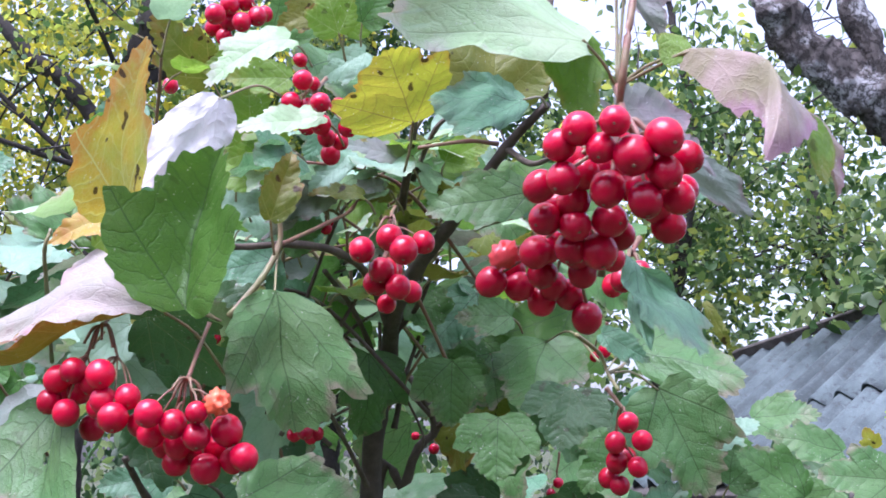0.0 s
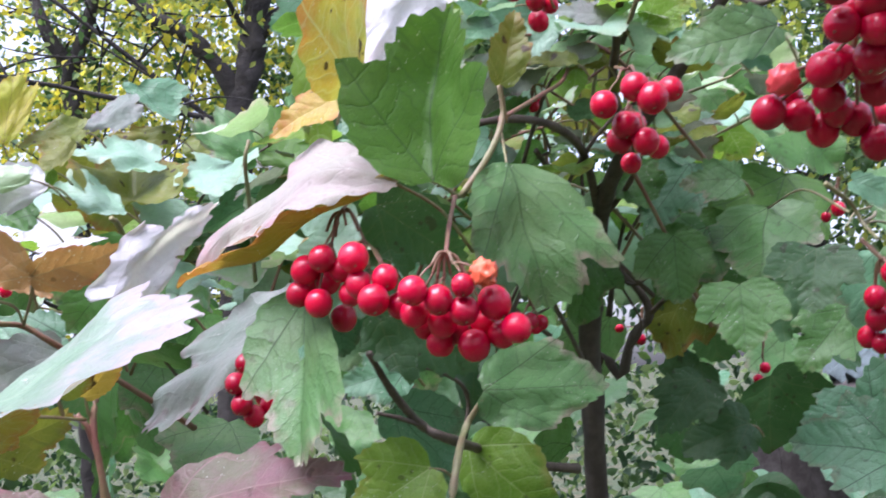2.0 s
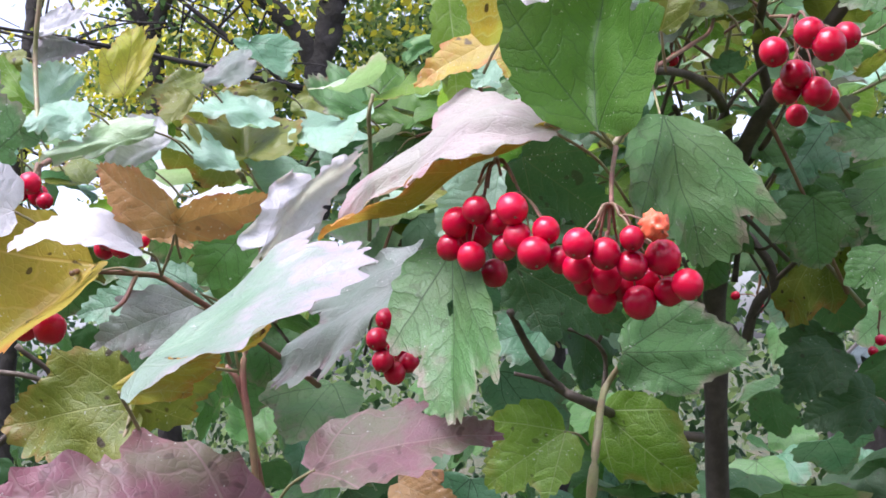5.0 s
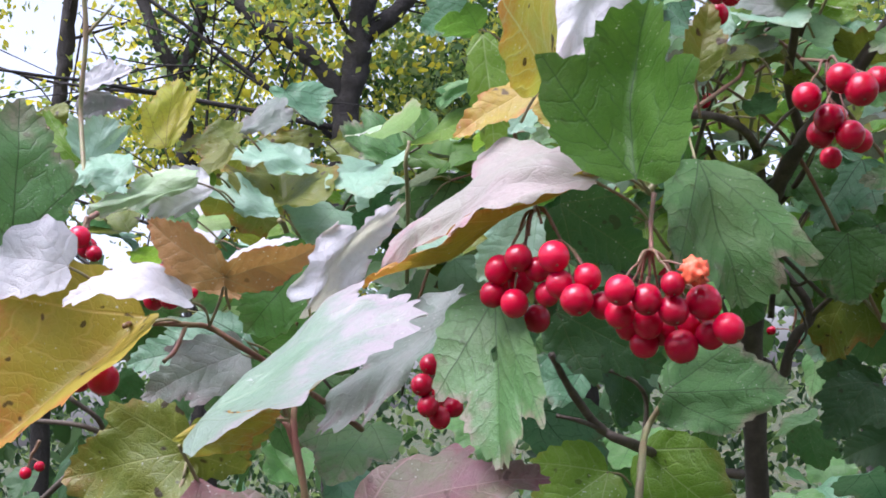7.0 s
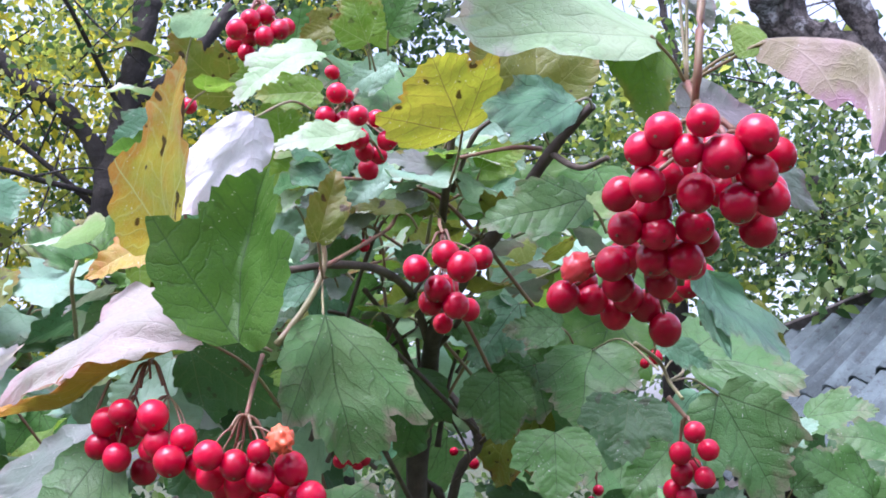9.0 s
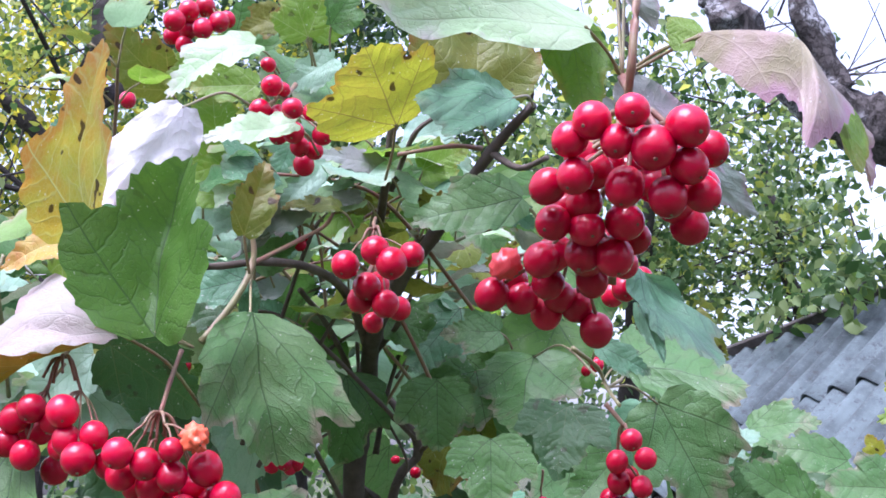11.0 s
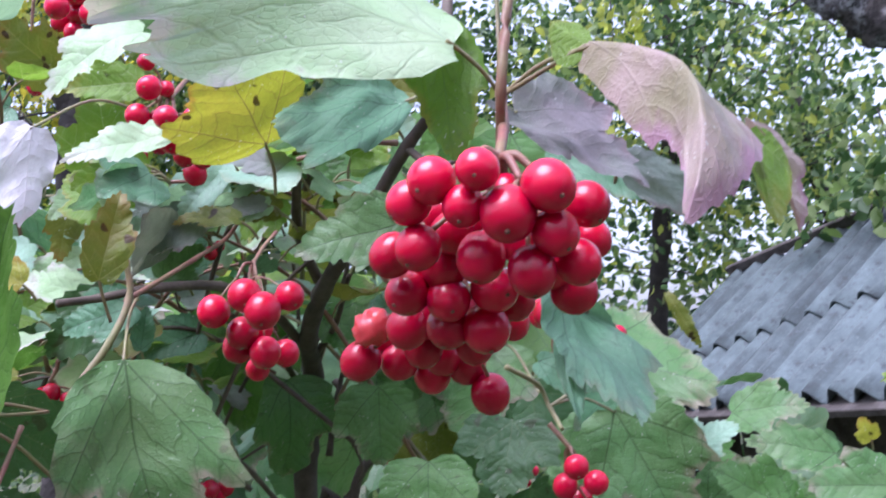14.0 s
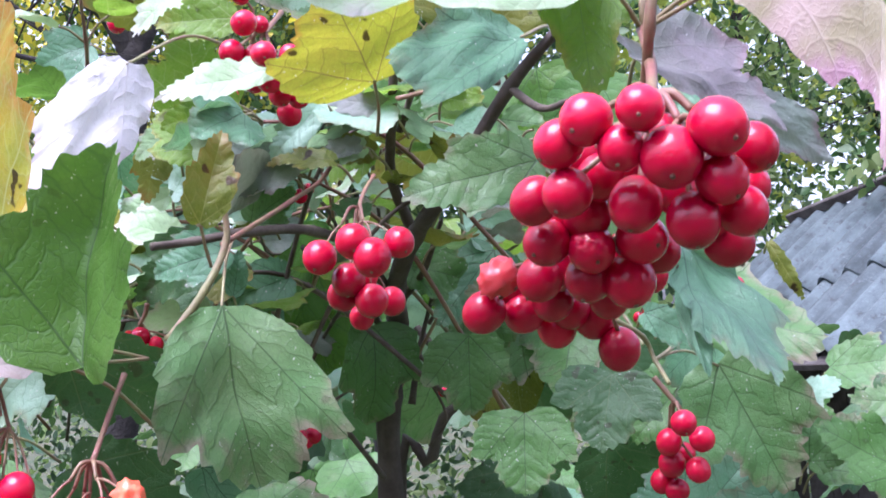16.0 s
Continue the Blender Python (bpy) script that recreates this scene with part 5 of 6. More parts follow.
leaf("mint", (0.1454, 0.6867, 1.5660), (0.1761, 0.6921, 1.5795), (-0.12, -0.80, 0.59), 0.70)
leaf("teal", (0.0989, 0.7156, 1.5091), (0.1338, 0.7201, 1.5463), (-0.14, -0.96, 0.25), 0.80)
leaf("tired", (0.1614, 0.6920, 1.5400), (0.2051, 0.7003, 1.5496), (0.00, -0.76, 0.65), 0.80)
leaf("green", (0.2170, 0.7148, 1.5416), (0.1985, 0.7125, 1.5211), (-0.22, -0.93, 0.31), 0.90)
leaf("mint", (-0.1204, 0.5648, 1.6938), (-0.1330, 0.5519, 1.6772), (0.36, -0.85, 0.38), 0.60)
leaf("silver", (-0.0995, 0.5696, 1.6870), (-0.1272, 0.5648, 1.6749), (0.05, -0.96, 0.27), 0.45)
leaf("dark", (-0.0644, 0.5331, 1.6600), (-0.0967, 0.5277, 1.6429), (0.13, -0.99, 0.07), 0.80)
leaf("silver", (-0.0914, 0.5547, 1.7121), (-0.1058, 0.5550, 1.7011), (-0.02, -1.00, -0.01), 0.60)
leaf("dark", (0.0558, 0.9150, 1.6013), (0.0946, 0.9216, 1.5561), (0.26, -0.96, 0.08), 0.90)
leaf("green", (0.1048, 0.9106, 1.5757), (0.0638, 0.8962, 1.5352), (-0.03, -0.93, 0.36), 0.90)
leaf("teal", (0.1012, 0.8465, 1.5119), (0.0596, 0.8377, 1.5009), (0.04, -0.85, 0.52), 0.80)
leaf("dark", (0.0267, 0.9473, 1.6141), (0.0571, 0.9597, 1.5850), (0.38, -0.93, -0.00), 0.90)
leaf("green", (0.1167, 0.8074, 1.4892), (0.1157, 0.7998, 1.5350), (-0.31, -0.94, -0.16), 1.20)
leaf("teal", (0.1496, 0.7095, 1.5015), (0.1036, 0.6956, 1.5236), (0.41, -0.86, 0.31), 0.90)
leaf("teal", (0.1090, 0.7017, 1.4893), (0.0523, 0.7099, 1.5009), (-0.04, -0.90, 0.44), 0.90)
leaf("dark", (0.0284, 0.8193, 1.5074), (-0.0171, 0.8107, 1.4923), (0.03, -0.91, 0.42), 0.90)
leaf("dark", (0.0028, 0.8180, 1.5503), (-0.0225, 0.8160, 1.5220), (-0.05, -0.99, 0.12), 1.00)

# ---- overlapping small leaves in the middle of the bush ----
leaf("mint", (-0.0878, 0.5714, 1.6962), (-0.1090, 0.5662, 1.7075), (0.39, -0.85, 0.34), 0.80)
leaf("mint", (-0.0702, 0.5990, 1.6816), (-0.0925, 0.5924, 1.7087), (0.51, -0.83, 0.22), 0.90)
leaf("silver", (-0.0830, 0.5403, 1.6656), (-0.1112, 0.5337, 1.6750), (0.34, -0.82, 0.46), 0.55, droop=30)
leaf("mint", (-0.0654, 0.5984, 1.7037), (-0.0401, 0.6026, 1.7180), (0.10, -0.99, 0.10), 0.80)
leaf("green", (-0.0627, 0.5670, 1.6713), (-0.0431, 0.5701, 1.6838), (0.13, -0.99, 0.05), 0.80)
leaf("silver", (-0.0046, 0.5431, 1.6930), (-0.0226, 0.5397, 1.6879), (0.05, -0.91, 0.41), 0.60)
leaf("amber", (-0.0967, 0.5142, 1.6699), (-0.1092, 0.5108, 1.6806), (0.40, -0.90, 0.19), 0.80, lobes=0.4)
leaf("teal", (-0.1897, 0.6806, 1.7908), (-0.2194, 0.6752, 1.7805), (0.18, -0.98, 0.00), 0.90)
leaf("mint", (-0.1266, 0.6185, 1.7241), (-0.1046, 0.6226, 1.7303), (0.10, -0.96, 0.27), 0.60)
leaf("lime", (-0.1308, 0.5649, 1.6629), (-0.1120, 0.5682, 1.6710), (0.12, -0.98, 0.14), 0.70)
leaf("tired", (0.1779, 0.7495, 1.5827), (0.2162, 0.7345, 1.5835), (-0.31, -0.77, 0.55), 0.70, droop=30, label="pinkish grey leaf over the shed eave")
leaf("green", (0.1547, 0.7455, 1.5714), (0.1777, 0.7404, 1.5496), (0.20, -0.88, 0.42), 0.80)
leaf("tired", (0.0247, 0.6959, 1.6250), (-0.0027, 0.6790, 1.5844), (-0.05, -0.91, 0.41), 0.90)
leaf("green", (0.0106, 0.7368, 1.6414), (0.0404, 0.7392, 1.6082), (0.24, -0.96, 0.14), 0.80)
leaf("dark", (0.0076, 0.7474, 1.5403), (-0.0200, 0.7291, 1.5110), (0.09, -0.88, 0.46), 0.90)
leaf("green", (0.0239, 0.6801, 1.7259), (-0.0329, 0.6586, 1.7307), (0.36, -0.88, 0.30), 0.70, droop=25)
leaf("tired", (0.0184, 0.7490, 1.7341), (0.0405, 0.7500, 1.6989), (0.12, -0.99, 0.05), 0.90)
leaf("mint", (-0.0144, 0.7315, 1.7730), (0.0258, 0.7374, 1.7503), (0.16, -0.99, 0.03), 0.90)
leaf("olive", (-0.0014, 0.6450, 1.7391), (-0.0281, 0.6378, 1.7205), (0.13, -0.97, 0.18), 0.70)
leaf("lime", (-0.0292, 0.6385, 1.7127), (-0.0520, 0.6327, 1.6945), (0.15, -0.98, 0.12), 0.80)
leaf("silver", (-0.0306, 0.5998, 1.7278), (-0.0533, 0.5938, 1.7113), (0.04, -0.95, 0.30), 0.60)
leaf("teal", (-0.0591, 0.6450, 1.7597), (-0.0714, 0.6441, 1.7336), (-0.08, -0.99, 0.07), 0.90)
leaf("teal", (0.0217, 0.6651, 1.6558), (-0.0047, 0.6482, 1.6220), (0.03, -0.90, 0.43), 0.90)
leaf("mint", (-0.0052, 0.7708, 1.6884), (0.0233, 0.7856, 1.6575), (0.40, -0.92, -0.07), 0.90)
leaf("green", (-0.0006, 0.6856, 1.6224), (0.0210, 0.6858, 1.5919), (0.18, -0.98, 0.12), 0.90)

# ---- the rest of the bush: smaller leaves behind, in reach of its twigs ----
def scatter(count, seed, box, top, kinds, shapes, size, name="leaf"):
    """Leaves spread through a slab of the bush, mostly hanging, sharing a few blade meshes."""
    rng = random.Random(seed)
    made = 0
    while made < count:
        x, y, z = (rng.uniform(*box[k]) for k in range(3))
        if z > top(x, y) or rng.random() < 0.25 * (noise.noise(Vector((x, y, z)) * 7) + 0.4):
            continue
        ob = link(name, rng.choice(shapes[rng.choice(kinds)]), None, BUSH)
        s = rng.uniform(*size)
        turn = Euler((radians(rng.gauss(-38, 22)), radians(rng.gauss(0, 25)), radians(rng.uniform(0, 360))))
        if rng.random() < 0.6:
            turn = Euler((radians(rng.gauss(-62, 20)), radians(rng.gauss(0, 20)), radians(180 + rng.gauss(0, 55))))
        ob.matrix_basis = Matrix.Translation((x, y, z)) @ turn.to_matrix().to_4x4() @ Matrix.Scale(s, 4)
        made += 1


SHAPES = {}
for k, kind in enumerate(("dark", "green", "teal", "lime", "tired", "olive", "mint", "leafy", "silver", "grey", "lilac")):
    SHAPES[kind] = []
    for j in range(3):
        blade, _ = leaf_mesh("leaf", 0.9 + 0.15 * j, 15 + 15 * j, 6 + 4 * j, 0, 0.85, 0.05, 900 + 10 * k + j, 24, 8)
        blade.materials.append(LEAF[kind])
        SHAPES[kind].append(blade)
# weighted to dark leaves, which paints shade into the bush's inside
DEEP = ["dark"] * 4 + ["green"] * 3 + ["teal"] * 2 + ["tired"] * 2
LIGHT = ["green", "teal", "lime", "mint", "olive", "tired", "mint"]
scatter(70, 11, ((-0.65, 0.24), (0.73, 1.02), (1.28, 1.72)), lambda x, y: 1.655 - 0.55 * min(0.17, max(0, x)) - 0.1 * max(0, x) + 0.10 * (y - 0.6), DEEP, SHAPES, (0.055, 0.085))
scatter(52, 12, ((-0.62, 0.05), (0.66, 1.05), (1.62, 1.83)), lambda x, y: 1.755 + 0.12 * (y - 0.6), LIGHT, SHAPES, (0.045, 0.07))


def sprig(at, way, long, kinds, size, seed, pairs=3):
    """A thin leafy shoot: pairs of stalked leaves that lie open to the sky, and one at its end."""
    rng = random.Random(seed)
    at, way = Vector(at), Vector(way).normalized()
    line = glide([at - way * 0.06 - Vector((0, -0.02, 0.05)), at, at + way * long * 0.5 + Vector((0, 0, 0.006)), at + way * long], 6)
    stem([line[0], line[6], line[12], line[-1]], 0.0012, 0.0007, rng.choice((TWIG, STALK, PETIOLE)), "twig", seed=seed, sides=6)
    flat = way.cross(Vector((0, 0, 1))).normalized()
    for k in range(pairs):
        p = line[min(len(line) - 1, 6 + round(k * 12 / max(1, pairs - 1)))]
        for s in ((-1, 1) if k < pairs - 1 else (-1, 1, 0)):
            if rng.random() < 0.12:
                continue
            go = (flat * s + way * (0.35 + rng.random() * 0.5) + Vector((rng.gauss(0, 0.25), rng.gauss(0, 0.25), rng.uniform(-0.5, 0.25)))).normalized()
            foot = p + go * rng.uniform(0.010, 0.022) + Vector((0, 0, 0.003))
            v, f = tube_data((p, (p + foot) / 2 + Vector((0, 0, 0.002)), foot), 0.0006, 0.0005, 5, 3)
            ob = link("leaf", rng.choice(SHAPES[rng.choice(kinds)]), None, BUSH)
            up = Vector((rng.gauss(0, 0.4), rng.gauss(-0.35, 0.4), 1.0))
            up = (up - up.dot(go) * go).normalized()
            m = Matrix((go.cross(up), go, up)).transposed().to_4x4()
            ob.matrix_basis = Matrix.Translation(foot) @ m @ Matrix.Scale(rng.uniform(*size), 4)
            link("petiole", mesh_of("petiole", v, f), PETIOLE, BUSH)


rng = random.Random(77)
# the pale kinds carry the sky sheen of flat-lying leaves in their colour
for k in range(20):
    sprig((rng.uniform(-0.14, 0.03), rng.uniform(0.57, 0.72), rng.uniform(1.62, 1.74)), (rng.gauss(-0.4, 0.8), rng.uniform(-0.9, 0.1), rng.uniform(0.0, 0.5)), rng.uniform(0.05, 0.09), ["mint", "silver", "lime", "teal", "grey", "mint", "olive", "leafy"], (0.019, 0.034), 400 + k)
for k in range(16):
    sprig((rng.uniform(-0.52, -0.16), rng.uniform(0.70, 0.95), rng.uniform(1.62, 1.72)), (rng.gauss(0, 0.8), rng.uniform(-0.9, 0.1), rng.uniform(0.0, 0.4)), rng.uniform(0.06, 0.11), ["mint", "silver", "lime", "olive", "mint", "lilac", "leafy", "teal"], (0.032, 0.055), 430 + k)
scatter(30, 15, ((-0.17, 0.13), (0.64, 0.95), (1.60, 1.88)), lambda x, y: 1.80 + 0.22 * (y - 0.6) - 0.9 * max(0, x), ["green", "teal", "tired", "olive", "green", "mint", "leafy"], SHAPES, (0.045, 0.07))


def leaf_pile(name, parent, count, seed, place, kinds, size, label="", clump=0.4):
    """Many small folded leaves in one mesh."""
    rng = np.random.default_rng(seed)
    spots = place(rng, count)
    n = len(spots)
    blade = np.array([(0, 0, 0), (0.24, 0.30, 0.06), (0.27, 0.55, 0.07), (0, 1.0, -0.10), (-0.27, 0.55, 0.07), (-0.24, 0.30, 0.06), (0, 0.45, 0.0)])
    faces = np.array([(0, 1, 6), (1, 2, 6), (2, 3, 6), (3, 4, 6), (4, 5, 6), (5, 0, 6)])
    a = rng.normal(0, 1, (n, 3))
    a[:, 2] -= 0.5
    a /= np.linalg.norm(a, axis=1)[:, None]
    b = np.cross(a, rng.normal(0, 1, (n, 3)))
    b /= np.linalg.norm(b, axis=1)[:, None]
    c = np.cross(b, a)
    s = rng.uniform(*size, n)[:, None, None]
    verts = spots[:, None] + s * (blade[None, :, 0, None] * b[:, None] + blade[None, :, 1, None] * a[:, None] + blade[None, :, 2, None] * c[:, None])
    quad = (faces[None] + 7 * np.arange(n)[:, None, None]).reshape(-1, 3)
    me = bpy.data.meshes.new(name)
    me.from_pydata(verts.reshape(-1, 3).tolist(), [], quad.tolist())
    smooth(me)
    for k in kinds:
        me.materials.append(k)
    cell = np.floor(spots / clump).astype(np.int64)
    shared = (np.abs(cell[:, 0] * 73 + cell[:, 1] * 179 + cell[:, 2] * 283) % 1009) % len(kinds)
    pick = np.where(rng.random(n) < 0.6, shared, rng.integers(0, len(kinds), n))
    me.polygons.foreach_set("material_index", np.repeat(pick, 6).astype(np.int32))
    return tagged(link(name, me, None, parent), label, kind="stuff")


def foliage(name, a, b, through=0.45):
    """Small leaves, each its own tone."""
    m = Nodes(name)
    isle = m.node("NewGeometry").outputs["Random Per Island"]
    col = m.mix(isle, a, b)
    m.shade(Base_Color=col, Roughness=0.45)
    thin = m.node("BsdfTranslucent")
    m.put(thin.inputs[0], col)
    both = m.node("MixShader")
    m.put(both.inputs[0], through), m.put(both.inputs[1], m.bsdf.outputs[0]), m.put(both.inputs[2], thin.outputs[0])
    m.put(m.out.inputs[0], both.outputs[0])
    return m.mat


F_GREEN = foliage("foliage_green", (0.035, 0.09, 0.02), (0.09, 0.17, 0.05))
F_LIGHT = foliage("foliage_light", (0.15, 0.26, 0.05), (0.28, 0.36, 0.14), 0.6)
F_YELLOW = foliage("foliage_yellow", (0.50, 0.47, 0.03), (0.75, 0.66, 0.06), 0.72)
F_BRIGHT = foliage("foliage_bright", (0.30, 0.38, 0.05), (0.50, 0.54, 0.10), 0.72)
F_DEEP = foliage("foliage_deep", (0.02, 0.055, 0.02), (0.045, 0.09, 0.035))


def thicket(name, count, seed, place, kinds, size, label):
    """Whole leaves, past counting, in one mesh."""
    rng = random.Random(seed)
    verts, polys, uvs, edge, mats = [], [], [], [], []
    names = sorted(set(kinds))
    stock = {}
    for k in names:
        stock[k] = []
        for j in range(2):
            me, _ = leaf_mesh("leaf", 1.0, 20 + 15 * j, 8, 0, 0.9, 0.05, 700 + 7 * names.index(k) + j, 26, 6)
            uv = np.empty(len(me.loops) * 2, dtype=np.float32)
            me.uv_layers[0].data.foreach_get("uv", uv)
            fac = np.empty(len(me.vertices), dtype=np.float32)
            me.attributes["edge"].data.foreach_get("value", fac)
            stock[k].append((np.array([tuple(v.co) for v in me.vertices]), [tuple(p.vertices) for p in me.polygons], uv, fac))
    n = 0
    for _ in range(count):
        k = rng.choice(kinds)
        v, f, uv, fac = rng.choice(stock[k])
        turn = Euler((radians(rng.gauss(-55, 24)), radians(rng.gauss(0, 22)), radians(180 + rng.gauss(0, 70))))
        m = np.array(turn.to_matrix()) * rng.uniform(*size)
        verts.append(v @ m.T + np.array(place(rng)))
        polys += [tuple(i + n for i in q) for q in f]
        uvs.append(uv), edge.append(fac)
        mats += [names.index(k)] * len(f)
        n += len(v)
    me = bpy.data.meshes.new(name)
    me.from_pydata(np.concatenate(verts).tolist(), [], polys)
    me.uv_layers.new(name="UVMap").data.foreach_set("uv", np.concatenate(uvs))
    me.attributes.new("edge", "FLOAT", "POINT").data.foreach_set("value", np.concatenate(edge))
    for k in names:
        me.materials.append(LEAF[k])
    me.polygons.foreach_set("material_index", np.array(mats, dtype=np.int32))
    return tagged(link(name, smooth(me), None, BUSH), label, kind="stuff")


def deep_place(rng):
    while True:
        x, y, z = rng.uniform(-1.3, 0.8), rng.uniform(0.8, 1.9), rng.uniform(0.4, 1.84)
        edge = 1 + 0.22 * noise.noise(Vector((x, y, z)) * 3.5)
        if ((x + 0.22) / 1.05) ** 2 + ((y - 1.28) / 0.56) ** 2 + (max(0, 1.1 - z) / 0.9) ** 2 < edge and z < 1.715 + 0.10 * (y - 0.9) - 0.55 * min(0.25, max(0, x + 0.02)) and not (x > -0.16 and z > 1.52 and rng.random() < 0.55):
            return x, y, z


thicket("inner_foliage", 1050, 5, deep_place, DEEP, (0.045, 0.08), "dense leaves deeper in the bush, shade put into their dark colour")


# ---- ground ----
def ground_material():
    m = Nodes("meadow")
    place = m.node("NewGeometry").outputs["Position"]
    col = m.mix(m.step(m.noise(place, 1.5, 6.0), 0.35, 0.7), (0.04, 0.07, 0.02), (0.10, 0.09, 0.04))
    col = m.mix(m.math("MULTIPLY", m.noise(place, 40.0, 4.0), 0.5), col, (0.02, 0.02, 0.01))
    m.shade(Base_Color=col, Roughness=0.95)
    m.bump(m.noise(place, 25.0, 6.0), 0.9, 0.05)
    return m.mat


bm = bmesh.new()
bmesh.ops.create_grid(bm, x_segments=90, y_segments=90, size=1.0)
for v in bm.verts:
    far = max(abs(v.co.x), abs(v.co.y)) ** 4
    v.co = Vector((v.co.x * (12 + 1500 * far), 3 + v.co.y * (12 + 1500 * far), 0.05 * noise.noise(v.co * 20) * (1 - min(1, far * 3))))
me = bpy.data.meshes.new("ground")
bm.to_mesh(me)
me.materials.append(ground_material())
tagged(new("ground", smooth(me)), "rough grassy garden ground in shade", "ground", kind="structure")


# ---- trees behind ----
def tree(label, trunk, r0, r1, limbs, seed, kinds, leaves, size, spread=0.3, bark=TREE_BARK, twigs=5, forks=(), behind=0.0, ceiling=99.0, east=99.0):
    """A trunk along the given points, limbs, twigs, and clumps of leaves round the twigs."""
    rng = random.Random(seed)
    base = tagged(new("tree"), label, "tree")
    stem(trunk, r0, r1, bark, "trunk", base, 18, 0.05, seed, n=18, gnarl=r0 * 0.30)
    tips = []
    line = glide(trunk, 8)
    starts = [(line[int(len(line) * rng.uniform(0.35, 1.0)) - 1], None) for _ in range(limbs)] + [(Vector(p[0]), p) for p in forks]
    for at, given in starts:
        if given:
            way = [Vector(q) for q in given]
            r = r1 * 0.85
        else:
            go = Vector((rng.gauss(0, 1), rng.gauss(0, 0.8), rng.uniform(-0.1, 0.9))).normalized()
            long = rng.uniform(0.9, 2.2)
            way = [at, at + go * long * 0.5 + Vector((0, 0, 0.1)), at + go * long + Vector((0, 0, rng.uniform(-0.3, 0.5)))]
            r = r1 * 0.26
        stem(way, r, r * (0.6 if given else 0.25), bark, "limb", base, 10, 0.08, rng.randrange(999), n=10, gnarl=r * 0.30)
        path = glide(way, 6)
        for _ in range(twigs):
            p = path[rng.randrange(2, len(path))]
            go = Vector((rng.gauss(0, 1), rng.gauss(0, 1), rng.gauss(0.1, 0.7))).normalized() * rng.uniform(0.35, 0.9)
            mid = p + go * 0.5 + Vector((0, 0, rng.uniform(-0.05, 0.08)))
            stem([p, mid, p + go], 0.006, 0.002, bark, "twig", base, 5, 0.1, rng.randrange(999), n=3)
            tips += [mid, p + go * 0.8, p + go, p + go * 1.15]
    marks = np.array([tuple(p) for p in tips])

    def round_tips(g, n):
        q = marks[g.integers(0, len(marks), n)]
        q = q + g.normal(0, spread * 0.55, (n, 3)) * g.uniform(0.2, 1.0, (n, 1)) + np.array((0.0, behind, 0.0))
        over = np.maximum(0.0, q[:, 2] - ceiling + 0.7 * np.maximum(0.0, q[:, 0] - 0.6))
        q[:, 2] -= over * g.uniform(1.0, 2.6, n)
        q[:, 0] -= np.maximum(0.0, q[:, 0] - east) * g.uniform(1.0, 2.6, n)
        return q

    leaf_pile("crown", base, leaves, seed + 1, round_tips, kinds, size)
    return base


tree("dark-barked forked garden tree with yellowing leaves", [(-3.3234, 5.1530, -0.1671), (-3.1230, 4.8582, 1.7057), (-2.9645, 4.6615, 2.7653), (-2.9267, 4.6143, 3.2040)], 0.058, 0.040, 4, 41,
     [F_YELLOW, F_BRIGHT, F_YELLOW, F_BRIGHT, F_GREEN, F_LIGHT], 9500, (0.028, 0.055), 0.40, behind=0.8,
     forks=(([(-2.9267, 4.6143, 3.2040), (-3.0167, 4.5527, 3.4018), (-3.1121, 4.5713, 3.7813), (-3.1251, 4.5758, 4.4839)]), ([(-2.9267, 4.6143, 3.2040), (-2.8181, 4.6230, 3.4336), (-2.7885, 4.6904, 3.8004), (-2.6622, 4.7571, 4.4330)])))
tree("dark tree with a leaning limb and green and yellow leaves", [(-2.5840, 4.8781, -0.0651), (-2.2129, 4.6246, 1.9714), (-2.0371, 4.4733, 2.7538), (-1.9436, 4.4620, 3.0851), (-1.8079, 4.4434, 3.5826)], 0.072, 0.050, 4, 42,
     [F_YELLOW, F_BRIGHT, F_GREEN, F_BRIGHT, F_GREEN, F_LIGHT], 12000, (0.028, 0.055), 0.40, behind=0.8,
     forks=(([(-2.0232, 4.4651, 2.8499), (-2.1416, 4.3862, 3.0947), (-2.3352, 4.2899, 3.2624), (-2.5400, 4.2872, 3.5006)]), ([(-1.9187, 4.4650, 3.1312), (-1.7488, 4.6110, 3.3140), (-1.5528, 4.7486, 3.6276)])))
tree("garden tree with thin dark branches and green leaves", [(-4.7162, 5.3977, -0.2704), (-4.2696, 5.1875, 2.4287), (-4.0283, 5.1288, 3.4952), (-3.8091, 5.0833, 4.4080)], 0.055, 0.035, 5, 43, [F_YELLOW, F_BRIGHT, F_YELLOW, F_LIGHT, F_GREEN], 7500, (0.035, 0.065), 0.40)
tree("small-leaved green tree at the back of the garden", [(-1.9313, 7.2958, -0.7583), (-1.6717, 6.8004, 2.2605), (-1.4331, 6.6007, 3.5992), (-1.2953, 6.3843, 4.9404)], 0.08, 0.05, 12, 44, [F_LIGHT, F_GREEN, F_GREEN, F_DEEP], 20000, (0.045, 0.085), 0.6)
tree("airy green tree standing behind the shed", [(-0.1407, 8.1037, -1.3238), (0.2702, 7.6034, 1.8567), (0.4496, 7.3547, 2.8252), (0.5502, 7.1837, 3.5274), (0.3902, 7.0537, 4.6274)], 0.08, 0.016, 17, 45, [F_LIGHT, F_GREEN, F_LIGHT, F_BRIGHT, F_GREEN], 9000, (0.042, 0.082), 0.42, ceiling=4.02, east=1.55)
